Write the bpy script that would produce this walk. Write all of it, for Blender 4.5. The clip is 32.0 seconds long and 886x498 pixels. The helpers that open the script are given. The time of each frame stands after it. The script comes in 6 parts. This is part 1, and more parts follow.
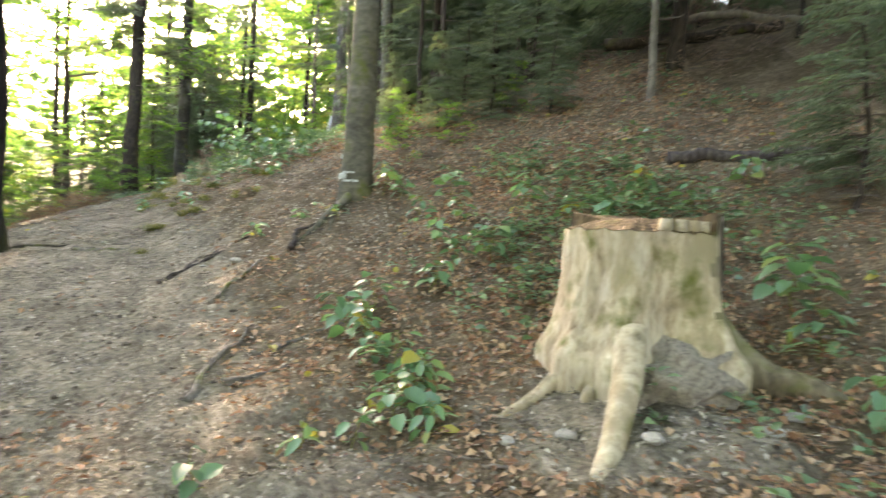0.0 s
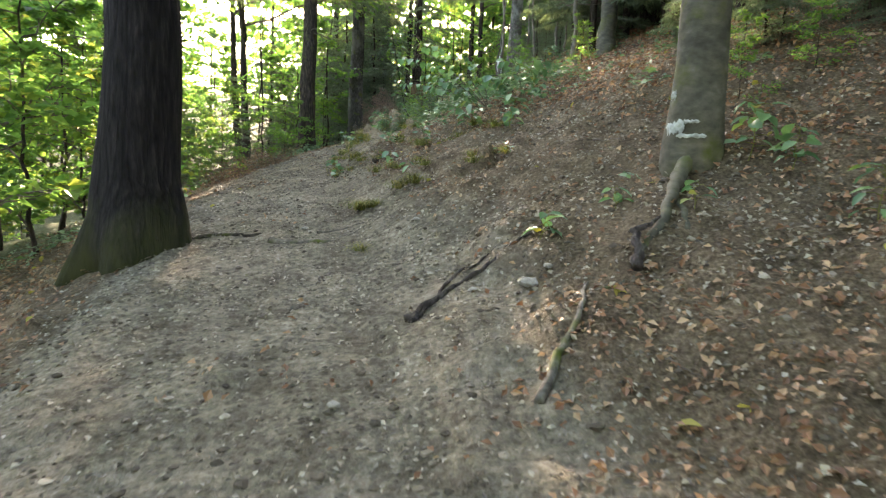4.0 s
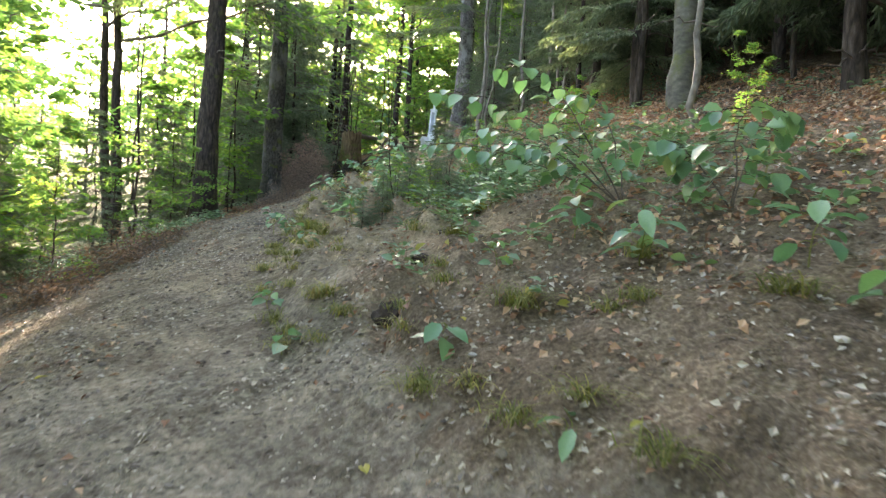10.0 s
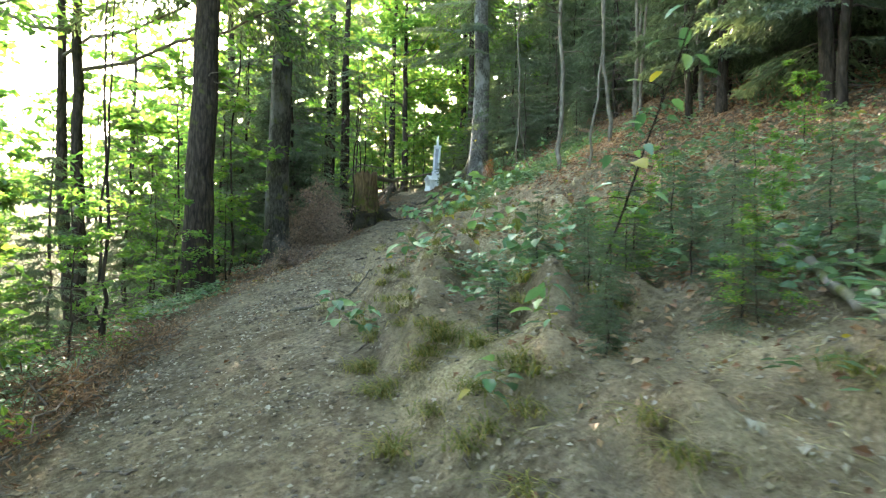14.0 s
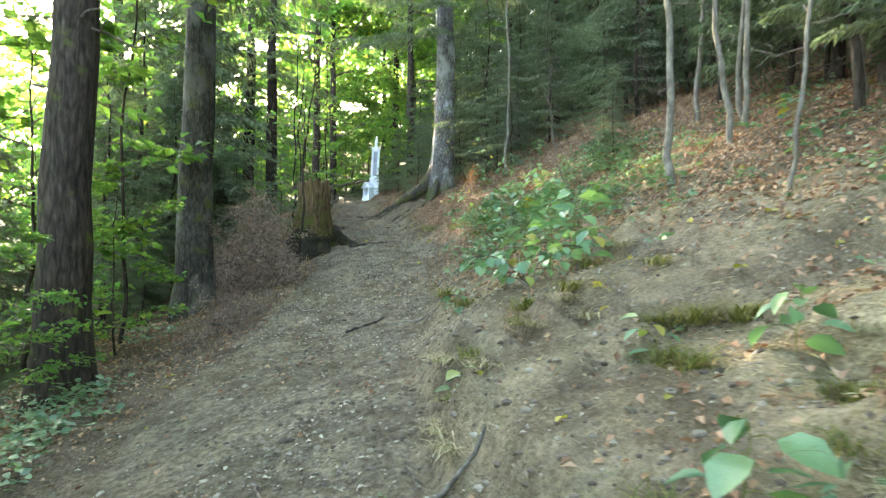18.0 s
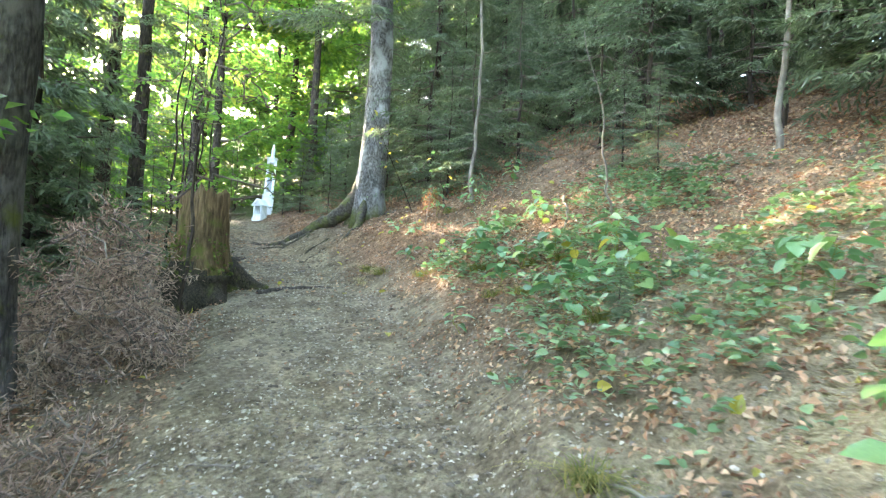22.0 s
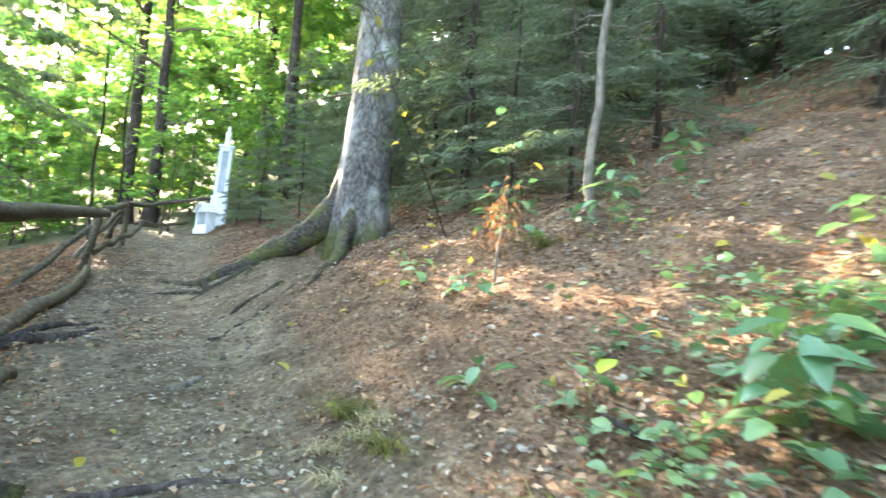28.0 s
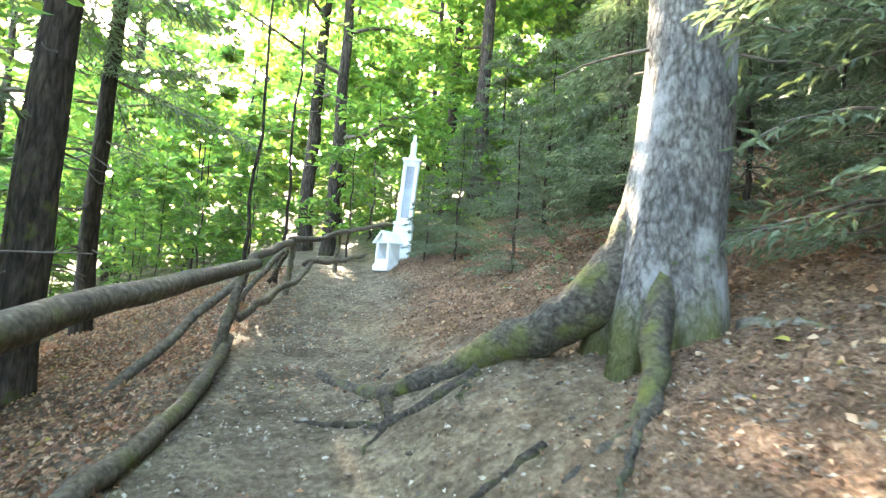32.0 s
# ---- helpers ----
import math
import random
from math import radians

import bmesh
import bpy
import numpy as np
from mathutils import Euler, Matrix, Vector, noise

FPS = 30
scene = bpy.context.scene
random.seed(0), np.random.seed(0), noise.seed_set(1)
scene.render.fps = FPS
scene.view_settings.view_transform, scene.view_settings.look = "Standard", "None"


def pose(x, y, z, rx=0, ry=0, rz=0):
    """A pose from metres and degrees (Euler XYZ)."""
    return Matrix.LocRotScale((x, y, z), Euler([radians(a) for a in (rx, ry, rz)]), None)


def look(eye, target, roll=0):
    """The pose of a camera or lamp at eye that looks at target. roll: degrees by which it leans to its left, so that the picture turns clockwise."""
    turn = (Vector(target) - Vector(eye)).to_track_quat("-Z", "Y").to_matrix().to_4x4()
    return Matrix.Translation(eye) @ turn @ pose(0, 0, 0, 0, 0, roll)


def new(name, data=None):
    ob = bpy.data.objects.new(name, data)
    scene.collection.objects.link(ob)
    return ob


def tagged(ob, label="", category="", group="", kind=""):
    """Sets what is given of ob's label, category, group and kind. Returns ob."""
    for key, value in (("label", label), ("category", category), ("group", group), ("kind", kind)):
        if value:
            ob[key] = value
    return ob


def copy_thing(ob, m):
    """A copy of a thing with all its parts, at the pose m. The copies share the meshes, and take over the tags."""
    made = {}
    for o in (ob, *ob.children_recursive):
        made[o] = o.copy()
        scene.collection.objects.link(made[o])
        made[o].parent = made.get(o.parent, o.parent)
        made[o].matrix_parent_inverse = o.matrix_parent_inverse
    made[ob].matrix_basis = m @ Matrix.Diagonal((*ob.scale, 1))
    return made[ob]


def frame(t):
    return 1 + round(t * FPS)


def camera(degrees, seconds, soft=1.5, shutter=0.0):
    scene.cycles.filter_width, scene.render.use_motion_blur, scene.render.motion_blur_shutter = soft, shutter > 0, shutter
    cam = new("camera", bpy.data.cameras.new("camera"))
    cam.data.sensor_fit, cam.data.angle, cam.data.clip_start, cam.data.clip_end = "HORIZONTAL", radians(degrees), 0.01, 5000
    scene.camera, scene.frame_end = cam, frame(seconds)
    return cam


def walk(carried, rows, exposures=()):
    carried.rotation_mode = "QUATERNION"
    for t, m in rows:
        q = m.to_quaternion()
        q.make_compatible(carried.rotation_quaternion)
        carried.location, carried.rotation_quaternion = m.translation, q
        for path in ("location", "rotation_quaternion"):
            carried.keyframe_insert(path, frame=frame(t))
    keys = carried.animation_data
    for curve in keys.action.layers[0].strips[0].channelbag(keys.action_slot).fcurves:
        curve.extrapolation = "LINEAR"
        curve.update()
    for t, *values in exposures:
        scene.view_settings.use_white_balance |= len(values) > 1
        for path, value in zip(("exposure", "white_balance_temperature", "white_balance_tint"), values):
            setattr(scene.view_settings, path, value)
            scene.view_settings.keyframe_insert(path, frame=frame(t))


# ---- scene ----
EXPOSURES = [(0.0, 4.55, 8100.0, 22.0), (1.0, 4.03, 7600.0, 15.0), (2.0, 3.95, 7600.0, 11.0), (5.0, 4.11, 7400.0, 23.0), (6.0, 4.43, 7200.0, 24.0), (7.0, 4.35, 7300.0, 22.0), (8.0, 4.62, 7300.0, 23.0), (9.0, 5.01, 6900.0, 27.0), (10.0, 4.25, 7300.0, 20.0), (11.0, 4.6, 7200.0, 14.0), (12.0, 4.66, 6900.0, 13.0), (13.0, 3.92, 7400.0, 3.0), (14.0, 4.35, 7300.0, 5.0), (17.0, 4.6, 7500.0, 5.0), (18.0, 4.83, 7400.0, 9.0), (19.0, 4.82, 7500.0, 7.0), (20.0, 5.15, 7200.0, 9.0), (22.0, 5.35, 7100.0, 12.0), (23.0, 4.95, 7600.0, 10.0), (24.0, 5.7, 7200.0, 13.0), (25.0, 5.6, 7400.0, 10.0), (28.0, 5.49, 7000.0, 14.0), (29.0, 5.43, 7000.0, 16.0), (30.0, 5.37, 7100.0, 14.0), (31.0, 5.57, 6900.0, 18.0), (32.0, 5.67, 7000.0, 13.0)]
cam = camera(70.9, 32.0, soft=1.3, shutter=0.45)
PATH = [
    (0, (-0.009, 0.007, 1.652), (0.357, 1.973, 1.619), 3.2),
    (0.5, (-0.104, 0.234, 1.689), (0.038, 2.227, 1.594), 2.9),
    (1, (-0.37, 0.625, 1.774), (-0.242, 2.618, 1.66), 3.4),
    (1.5, (-0.543, 0.829, 1.827), (-0.466, 2.826, 1.754), 3.5),
    (2, (-0.753, 1.243, 1.753), (-0.871, 3.233, 1.594), 2.8),
    (2.5, (-0.856, 1.612, 1.779), (-0.998, 3.599, 1.595), 2.3),
    (4.5, (-1.401, 3.375, 2.016), (-1.436, 5.36, 1.772), 2.8),
    (5, (-1.494, 3.787, 2.119), (-1.426, 5.773, 1.89), 3.1),
    (5.5, (-1.545, 4.315, 2.185), (-1.499, 6.295, 1.908), 2.6),
    (6, (-1.68, 4.696, 2.201), (-1.657, 6.676, 1.917), 3.1),
    (6.5, (-1.881, 5.069, 2.362), (-1.854, 7.056, 2.136), 3.2),
    (7, (-1.995, 5.505, 2.314), (-1.987, 7.489, 2.063), 2.6),
    (7.5, (-2.056, 5.863, 2.41), (-2.034, 7.848, 2.166), 2.7),
    (8, (-2.277, 6.291, 2.483), (-2.218, 8.275, 2.242), 3.1),
    (8.5, (-2.352, 6.737, 2.482), (-2.167, 8.722, 2.315), 3.9),
    (9, (-2.434, 7.233, 2.589), (-2.298, 9.223, 2.448), 3.9),
    (9.5, (-2.689, 7.653, 2.616), (-2.581, 9.648, 2.524), 4.0),
    (10, (-2.793, 8.091, 2.712), (-2.577, 10.078, 2.634), 4.0),
    (10.5, (-2.838, 8.629, 2.819), (-2.616, 10.616, 2.774), 3.0),
    (11, (-2.969, 8.985, 2.857), (-2.755, 10.973, 2.885), 3.7),
    (11.5, (-3.193, 9.435, 3.004), (-2.951, 11.421, 3.004), 4.3),
    (12, (-3.343, 9.953, 2.967), (-3.132, 11.942, 2.962), 3.5),
    (12.5, (-3.528, 10.465, 3.167), (-3.319, 12.453, 3.247), 2.2),
    (13, (-3.798, 10.942, 3.21), (-3.482, 12.913, 3.331), 2.3),
    (13.5, (-3.963, 11.476, 3.109), (-3.679, 13.453, 3.21), 1.5),
    (14, (-4.104, 11.619, 3.013), (-3.818, 13.598, 3.065), 0.9),
    (14.5, (-4.391, 12.191, 3.274), (-4.041, 14.16, 3.326), 0.9),
    (16.5, (-4.676, 14.383, 3.527), (-4.243, 16.335, 3.587), -0.1),
    (17, (-4.759, 14.87, 3.621), (-4.298, 16.815, 3.702), -0.3),
    (17.5, (-4.913, 15.376, 3.743), (-4.353, 17.293, 3.861), 0.6),
    (18, (-4.987, 15.923, 3.721), (-4.401, 17.834, 3.788), 0.2),
    (18.5, (-5.088, 16.447, 3.714), (-4.507, 18.361, 3.737), 1.1),
    (19, (-5.209, 16.914, 3.854), (-4.48, 18.775, 3.926), 1.7),
    (19.5, (-5.204, 17.436, 3.88), (-4.408, 19.27, 3.951), 1.6),
    (20, (-5.284, 17.912, 3.928), (-4.49, 19.745, 4.016), 2.3),
    (20.5, (-5.273, 18.43, 3.993), (-4.358, 20.204, 4.118), 2.5),
    (21, (-5.098, 18.956, 4.044), (-4.179, 20.728, 4.174), 2.0),
    (21.5, (-5.017, 19.422, 4.081), (-4.094, 21.19, 4.231), 2.1),
    (22, (-4.966, 19.851, 4.197), (-4.011, 21.601, 4.359), 2.6),
    (22.5, (-4.839, 20.314, 4.209), (-3.962, 22.106, 4.345), 2.4),
    (23, (-4.768, 20.814, 4.251), (-3.927, 22.623, 4.387), 2.3),
    (23.5, (-4.643, 21.324, 4.342), (-3.675, 23.068, 4.489), 3.0),
    (24, (-4.437, 21.816, 4.442), (-3.456, 23.552, 4.598), 1.9),
    (24.5, (-4.328, 22.334, 4.498), (-3.315, 24.052, 4.656), 2.4),
    (25, (-4.211, 22.721, 4.607), (-3.161, 24.396, 4.907), 3.1),
    (25.5, (-3.977, 23.202, 4.664), (-2.961, 24.902, 4.941), 2.4),
    (27.5, (-2.884, 24.957, 5.135), (-1.806, 26.63, 5.329), 2.3),
    (28, (-2.734, 25.407, 5.176), (-1.763, 27.145, 5.359), 3.6),
    (28.5, (-2.6, 25.829, 5.318), (-1.897, 27.698, 5.443), 3.5),
    (29, (-2.638, 26.333, 5.427), (-2.075, 28.248, 5.549), 4.4),
    (29.5, (-2.479, 26.78, 5.454), (-1.851, 28.675, 5.571), 4.3),
    (30, (-2.354, 27.209, 5.618), (-1.778, 29.121, 5.735), 3.8),
    (30.5, (-2.35, 27.677, 5.73), (-1.876, 29.617, 5.83), 4.8),
    (31, (-2.275, 28.103, 5.798), (-1.781, 30.034, 5.965), 5.0),
    (31.5, (-2.216, 28.609, 5.939), (-1.77, 30.554, 6.074), 4.7),
    (32, (-2.262, 29.093, 5.994), (-1.8, 31.032, 6.161), 4.7),
]
walk(cam, [(t, look(eye, target, roll)) for t, eye, target, roll in PATH], EXPOSURES)

# ---------------------------------------------------------------- daylight
SUN_AZ, SUN_EL = radians(10.0), radians(21.0)   # to the left of +y, above the horizon
world = bpy.data.worlds.new("sky")
scene.world = world
world.use_nodes = True
wn = world.node_tree.nodes
sky = wn.new("ShaderNodeTexSky")
sky.sky_type = "NISHITA"
sky.sun_disc = False
sky.sun_elevation = SUN_EL
sky.sun_rotation = -SUN_AZ
sky.dust_density = 2.0
wn["Background"].inputs[1].default_value = 0.15
world.node_tree.links.new(sky.outputs[0], wn["Background"].inputs[0])
sun_dir = Vector((-math.sin(SUN_AZ) * math.cos(SUN_EL), math.cos(SUN_AZ) * math.cos(SUN_EL), math.sin(SUN_EL)))
sun = new("sun", bpy.data.lights.new("sun", "SUN"))
sun.data.energy = 3.4
sun.data.angle = radians(0.5)
sun.data.color = (1.0, 0.86, 0.66)
sun.matrix_world = look(sun_dir * 60, (0, 0, 0))


# ---------------------------------------------------------------- materials
def nodes_of(name):
    mat = bpy.data.materials.new(name)
    mat.use_nodes = True
    nt = mat.node_tree
    nt.nodes.clear()
    out = nt.nodes.new("ShaderNodeOutputMaterial")
    return mat, nt, out


def add(nt, kind, **inputs):
    n = nt.nodes.new(kind)
    for k, v in inputs.items():
        n.inputs[k.replace("_", " ")].default_value = v
    return n


def link(nt, a, b):
    nt.links.new(a, b)


def ramp(nt, source, stops):
    r = nt.nodes.new("ShaderNodeValToRGB")
    e = r.color_ramp.elements
    while len(e) < len(stops):
        e.new(0.5)
    for item, (at, c) in zip(e, stops):
        item.position = at
        item.color = (*c, 1)
    link(nt, source, r.inputs[0])
    return r.outputs[0]


def noise_tex(nt, vector, scale, detail=4.0, rough=0.55, kind="ShaderNodeTexNoise"):
    n = nt.nodes.new(kind)
    n.inputs["Scale"].default_value = scale
    if "Detail" in n.inputs:
        n.inputs["Detail"].default_value = detail
        n.inputs["Roughness"].default_value = rough
    if vector is not None:
        link(nt, vector, n.inputs["Vector"])
    return n.outputs[0]


def noise_tex_color(nt, vector, scale):
    n = nt.nodes.new("ShaderNodeTexNoise")
    n.inputs["Scale"].default_value = scale
    link(nt, vector, n.inputs["Vector"])
    return n.outputs[1]


def mixed(nt, factor, a, b, mode="MIX"):
    m = nt.nodes.new("ShaderNodeMix")
    m.data_type = "RGBA"
    m.blend_type = mode
    for value, socket in ((factor, m.inputs[0]), (a, m.inputs[6]), (b, m.inputs[7])):
        if isinstance(value, (int, float)):
            socket.default_value = value
        elif isinstance(value, tuple):
            socket.default_value = (*value, 1)
        else:
            link(nt, value, socket)
    return m.outputs[2]


def bumped(nt, height, strength, distance):
    b = nt.nodes.new("ShaderNodeBump")
    b.inputs["Strength"].default_value = strength
    b.inputs["Distance"].default_value = distance
    link(nt, height, b.inputs["Height"])
    return b.outputs[0]


def place(nt, stretch=None, kind="Object"):
    tc = nt.nodes.new("ShaderNodeTexCoord")
    if stretch is None:
        return tc.outputs[kind]
    m = nt.nodes.new("ShaderNodeMapping")
    m.inputs["Scale"].default_value = stretch
    link(nt, tc.outputs[kind], m.inputs["Vector"])
    return m.outputs[0]


def principled(nt, out, color, rough=0.8, normal=None, spec=0.3):
    p = nt.nodes.new("ShaderNodeBsdfPrincipled")
    p.inputs["Roughness"].default_value = rough
    p.inputs["Specular IOR Level"].default_value = spec
    if isinstance(color, tuple):
        p.inputs["Base Color"].default_value = (*color, 1)
    else:
        link(nt, color, p.inputs["Base Color"])
    if normal is not None:
        link(nt, normal, p.inputs["Normal"])
    link(nt, p.outputs[0], out.inputs[0])
    return p


def leaf_material(name, stops, through_tint, share=0.5, gloss=0.35, rough=0.42, single=False):
    """Thin leaves that let light through; each island has its own shade (single: each object)."""
    mat, nt, out = nodes_of(name)
    geo = nt.nodes.new("ShaderNodeNewGeometry")
    info = nt.nodes.new("ShaderNodeObjectInfo")
    s = nt.nodes.new("ShaderNodeMath")
    s.operation = "MULTIPLY_ADD"
    s.inputs[1].default_value = 1.25 if single else 0.25
    link(nt, info.outputs["Random"], s.inputs[0])
    if single:
        s.inputs[2].default_value = 0.0
    else:
        link(nt, geo.outputs["Random Per Island"], s.inputs[2])
    s2 = nt.nodes.new("ShaderNodeMath")
    s2.operation = "MULTIPLY"
    s2.inputs[1].default_value = 0.8
    link(nt, s.outputs[0], s2.inputs[0])
    color = ramp(nt, s2.outputs[0], stops)
    grain = noise_tex(nt, place(nt), 22.0, 3.0)
    color = mixed(nt, 0.35, color, ramp(nt, grain, [(0.3, (0.55, 0.55, 0.5)), (0.7, (1.2, 1.2, 1.1))]), "MULTIPLY")
    p = nt.nodes.new("ShaderNodeBsdfPrincipled")
    p.inputs["Roughness"].default_value = rough
    p.inputs["Specular IOR Level"].default_value = gloss
    link(nt, color, p.inputs["Base Color"])
    tr = nt.nodes.new("ShaderNodeBsdfTranslucent")
    link(nt, mixed(nt, 1.0, color, through_tint, "MULTIPLY"), tr.inputs[0])
    mx = nt.nodes.new("ShaderNodeMixShader")
    mx.inputs[0].default_value = share
    link(nt, p.outputs[0], mx.inputs[1])
    link(nt, tr.outputs[0], mx.inputs[2])
    link(nt, mx.outputs[0], out.inputs[0])
    return mat


def bark_material(name, stops, scale=(7, 7, 1.6), crack=0.6, depth=0.03, moss=0.0, patch=None, foot=0.0, moss_tones=((0.035, 0.042, 0.012), (0.12, 0.13, 0.028))):
    mat, nt, out = nodes_of(name)
    v = place(nt, scale)
    ridges = noise_tex(nt, v, 3.0, 6.0, 0.62)
    warp = mixed(nt, 0.25, v, noise_tex_color(nt, v, 2.0))
    plates = nt.nodes.new("ShaderNodeTexVoronoi")
    plates.feature = "DISTANCE_TO_EDGE"
    plates.inputs["Scale"].default_value = 1.5
    link(nt, warp, plates.inputs["Vector"])
    cells = ramp(nt, plates.outputs[0], [(0.0, (0.25, 0.25, 0.25)), (0.16, (1, 1, 1))])
    h = mixed(nt, crack, ridges, cells, "MULTIPLY")
    color = mixed(nt, crack, ramp(nt, ridges, stops), cells, "MULTIPLY")
    broad = noise_tex(nt, place(nt), 1.7, 3.0)
    color = mixed(nt, 0.6, color, ramp(nt, broad, [(0.35, (0.6, 0.6, 0.6)), (0.65, (1.25, 1.22, 1.15))]), "MULTIPLY")
    if patch:
        spots = noise_tex(nt, place(nt, (1.0, 1.0, 0.55)), 2.6, 5.0, 0.65)
        color = mixed(nt, ramp(nt, spots, [(0.5, (0, 0, 0)), (0.62, (1, 1, 1))]), color, patch)
    if moss:
        green = noise_tex(nt, place(nt), 3.4, 5.0, 0.6)
        color = mixed(nt, ramp(nt, green, [(0.62 - 0.2 * moss, (0, 0, 0)), (0.75 - 0.12 * moss, (1, 1, 1))]), color, (0.075, 0.085, 0.018))
    if foot:
        # moss grows up from the foot of the tree in an uneven fringe
        sep = nt.nodes.new("ShaderNodeSeparateXYZ")
        link(nt, place(nt), sep.inputs[0])
        fringe = noise_tex(nt, place(nt, (1, 1, 0.35)), 4.5, 5.0, 0.65)
        level = nt.nodes.new("ShaderNodeMath")
        level.operation = "MULTIPLY_ADD"
        level.inputs[1].default_value = -1.0 / foot
        link(nt, sep.outputs[2], level.inputs[0])
        link(nt, fringe, level.inputs[2])
        color = mixed(nt, ramp(nt, level.outputs[0], [(0.15, (0, 0, 0)), (0.55, (0.85, 0.85, 0.85))]), color, mixed(nt, fringe, *moss_tones))
    principled(nt, out, color, 0.9, bumped(nt, h, 0.9, depth), 0.15)
    return mat


def plain_material(name, stops, scale=9.0, rough=0.85, bump=0.4, distance=0.01, stretch=None):
    mat, nt, out = nodes_of(name)
    g = noise_tex(nt, place(nt, stretch), scale, 6.0, 0.6)
    wide = noise_tex(nt, place(nt), scale * 0.18, 3.0)
    color = mixed(nt, 0.5, ramp(nt, g, stops), ramp(nt, wide, [(0.35, (0.7, 0.7, 0.7)), (0.65, (1.2, 1.2, 1.2))]), "MULTIPLY")
    principled(nt, out, color, rough, bumped(nt, g, bump, distance), 0.25)
    return mat


def grit_material(name, stops, rough=0.9):
    """Loose bits, each with a tone of its own."""
    mat, nt, out = nodes_of(name)
    geo = nt.nodes.new("ShaderNodeNewGeometry")
    grain = noise_tex(nt, place(nt), 70.0, 4.0, 0.6)
    color = mixed(nt, 0.5, ramp(nt, geo.outputs["Random Per Island"], stops), ramp(nt, grain, [(0.3, (0.6, 0.6, 0.6)), (0.7, (1.2, 1.2, 1.2))]), "MULTIPLY")
    principled(nt, out, color, rough, bumped(nt, grain, 0.6, 0.006), 0.2)
    return mat


def ground_material():
    mat, nt, out = nodes_of("forest_soil")
    v = place(nt)
    trail = nt.nodes.new("ShaderNodeAttribute")
    trail.attribute_name = "trail"
    fine = noise_tex(nt, v, 38.0, 6.0, 0.65)
    mid = noise_tex(nt, v, 6.0, 5.0, 0.6)
    wide = noise_tex(nt, v, 0.8, 4.0, 0.6)
    bits = noise_tex(nt, v, 55.0, kind="ShaderNodeTexVoronoi")
    dirt = ramp(nt, noise_tex(nt, v, 22.0, 5.0, 0.6), [(0.28, (0.098, 0.084, 0.068)), (0.5, (0.202, 0.178, 0.141)), (0.72, (0.31, 0.28, 0.228))])
    dirt = mixed(nt, 0.55, dirt, ramp(nt, mid, [(0.3, (0.62, 0.6, 0.56)), (0.7, (1.25, 1.25, 1.24))]), "MULTIPLY")
    browner = nt.nodes.new("ShaderNodeAttribute")
    browner.attribute_name = "browner"
    dirt = mixed(nt, browner.outputs["Fac"], dirt, mixed(nt, 1.0, dirt, (0.8, 0.74, 0.64), "MULTIPLY"))
    humus = ramp(nt, fine, [(0.25, (0.045, 0.033, 0.023)), (0.5, (0.14, 0.11, 0.078)), (0.78, (0.3, 0.25, 0.185))])
    humus = mixed(nt, 0.5, humus, ramp(nt, mid, [(0.3, (0.6, 0.56, 0.5)), (0.7, (1.3, 1.22, 1.15))]), "MULTIPLY")
    edge = nt.nodes.new("ShaderNodeMath")
    edge.operation = "ADD"
    link(nt, trail.outputs["Fac"], edge.inputs[0])
    rough = nt.nodes.new("ShaderNodeMath")
    rough.operation = "MULTIPLY_ADD"
    rough.inputs[1].default_value = 0.9
    rough.inputs[2].default_value = -0.45
    link(nt, mid, rough.inputs[0])
    link(nt, rough.outputs[0], edge.inputs[1])
    m = ramp(nt, edge.outputs[0], [(0.3, (0, 0, 0)), (0.7, (1, 1, 1))])
    color = mixed(nt, m, humus, dirt)
    color = mixed(nt, 0.4, color, ramp(nt, wide, [(0.35, (0.75, 0.74, 0.72)), (0.65, (1.18, 1.18, 1.18))]), "MULTIPLY")
    needles = nt.nodes.new("ShaderNodeAttribute")
    needles.attribute_name = "needles"
    red = ramp(nt, fine, [(0.25, (0.075, 0.042, 0.027)), (0.5, (0.2, 0.128, 0.083)), (0.78, (0.36, 0.26, 0.18))])
    color = mixed(nt, needles.outputs["Fac"], color, mixed(nt, 0.5, red, ramp(nt, mid, [(0.3, (0.6, 0.58, 0.56)), (0.7, (1.25, 1.22, 1.2))]), "MULTIPLY"))
    straw = nt.nodes.new("ShaderNodeAttribute")
    straw.attribute_name = "straw"
    dry = ramp(nt, noise_tex(nt, place(nt, (1.0, 0.45, 1.0)), 60.0, 5.0, 0.7), [(0.3, (0.13, 0.102, 0.06)), (0.55, (0.34, 0.285, 0.185)), (0.75, (0.52, 0.455, 0.32))])
    color = mixed(nt, straw.outputs["Fac"], color, dry)
    cover = nt.nodes.new("ShaderNodeAttribute")
    cover.attribute_name = "cover"
    leafy = ramp(nt, fine, [(0.3, (0.02, 0.028, 0.012)), (0.55, (0.06, 0.075, 0.03)), (0.75, (0.12, 0.13, 0.05))])
    color = mixed(nt, cover.outputs["Fac"], color, leafy)
    lumps = noise_tex(nt, v, 9.0, 6.0, 0.66)
    # low spots between the lumps are coloured dark, painting in the shade of small pits
    color = mixed(nt, 0.55, color, ramp(nt, lumps, [(0.3, (0.4, 0.38, 0.36)), (0.48, (0.95, 0.95, 0.95)), (0.72, (1.25, 1.23, 1.2))]), "MULTIPLY")
    worn = noise_tex(nt, v, 2.3, 6.0, 0.62)
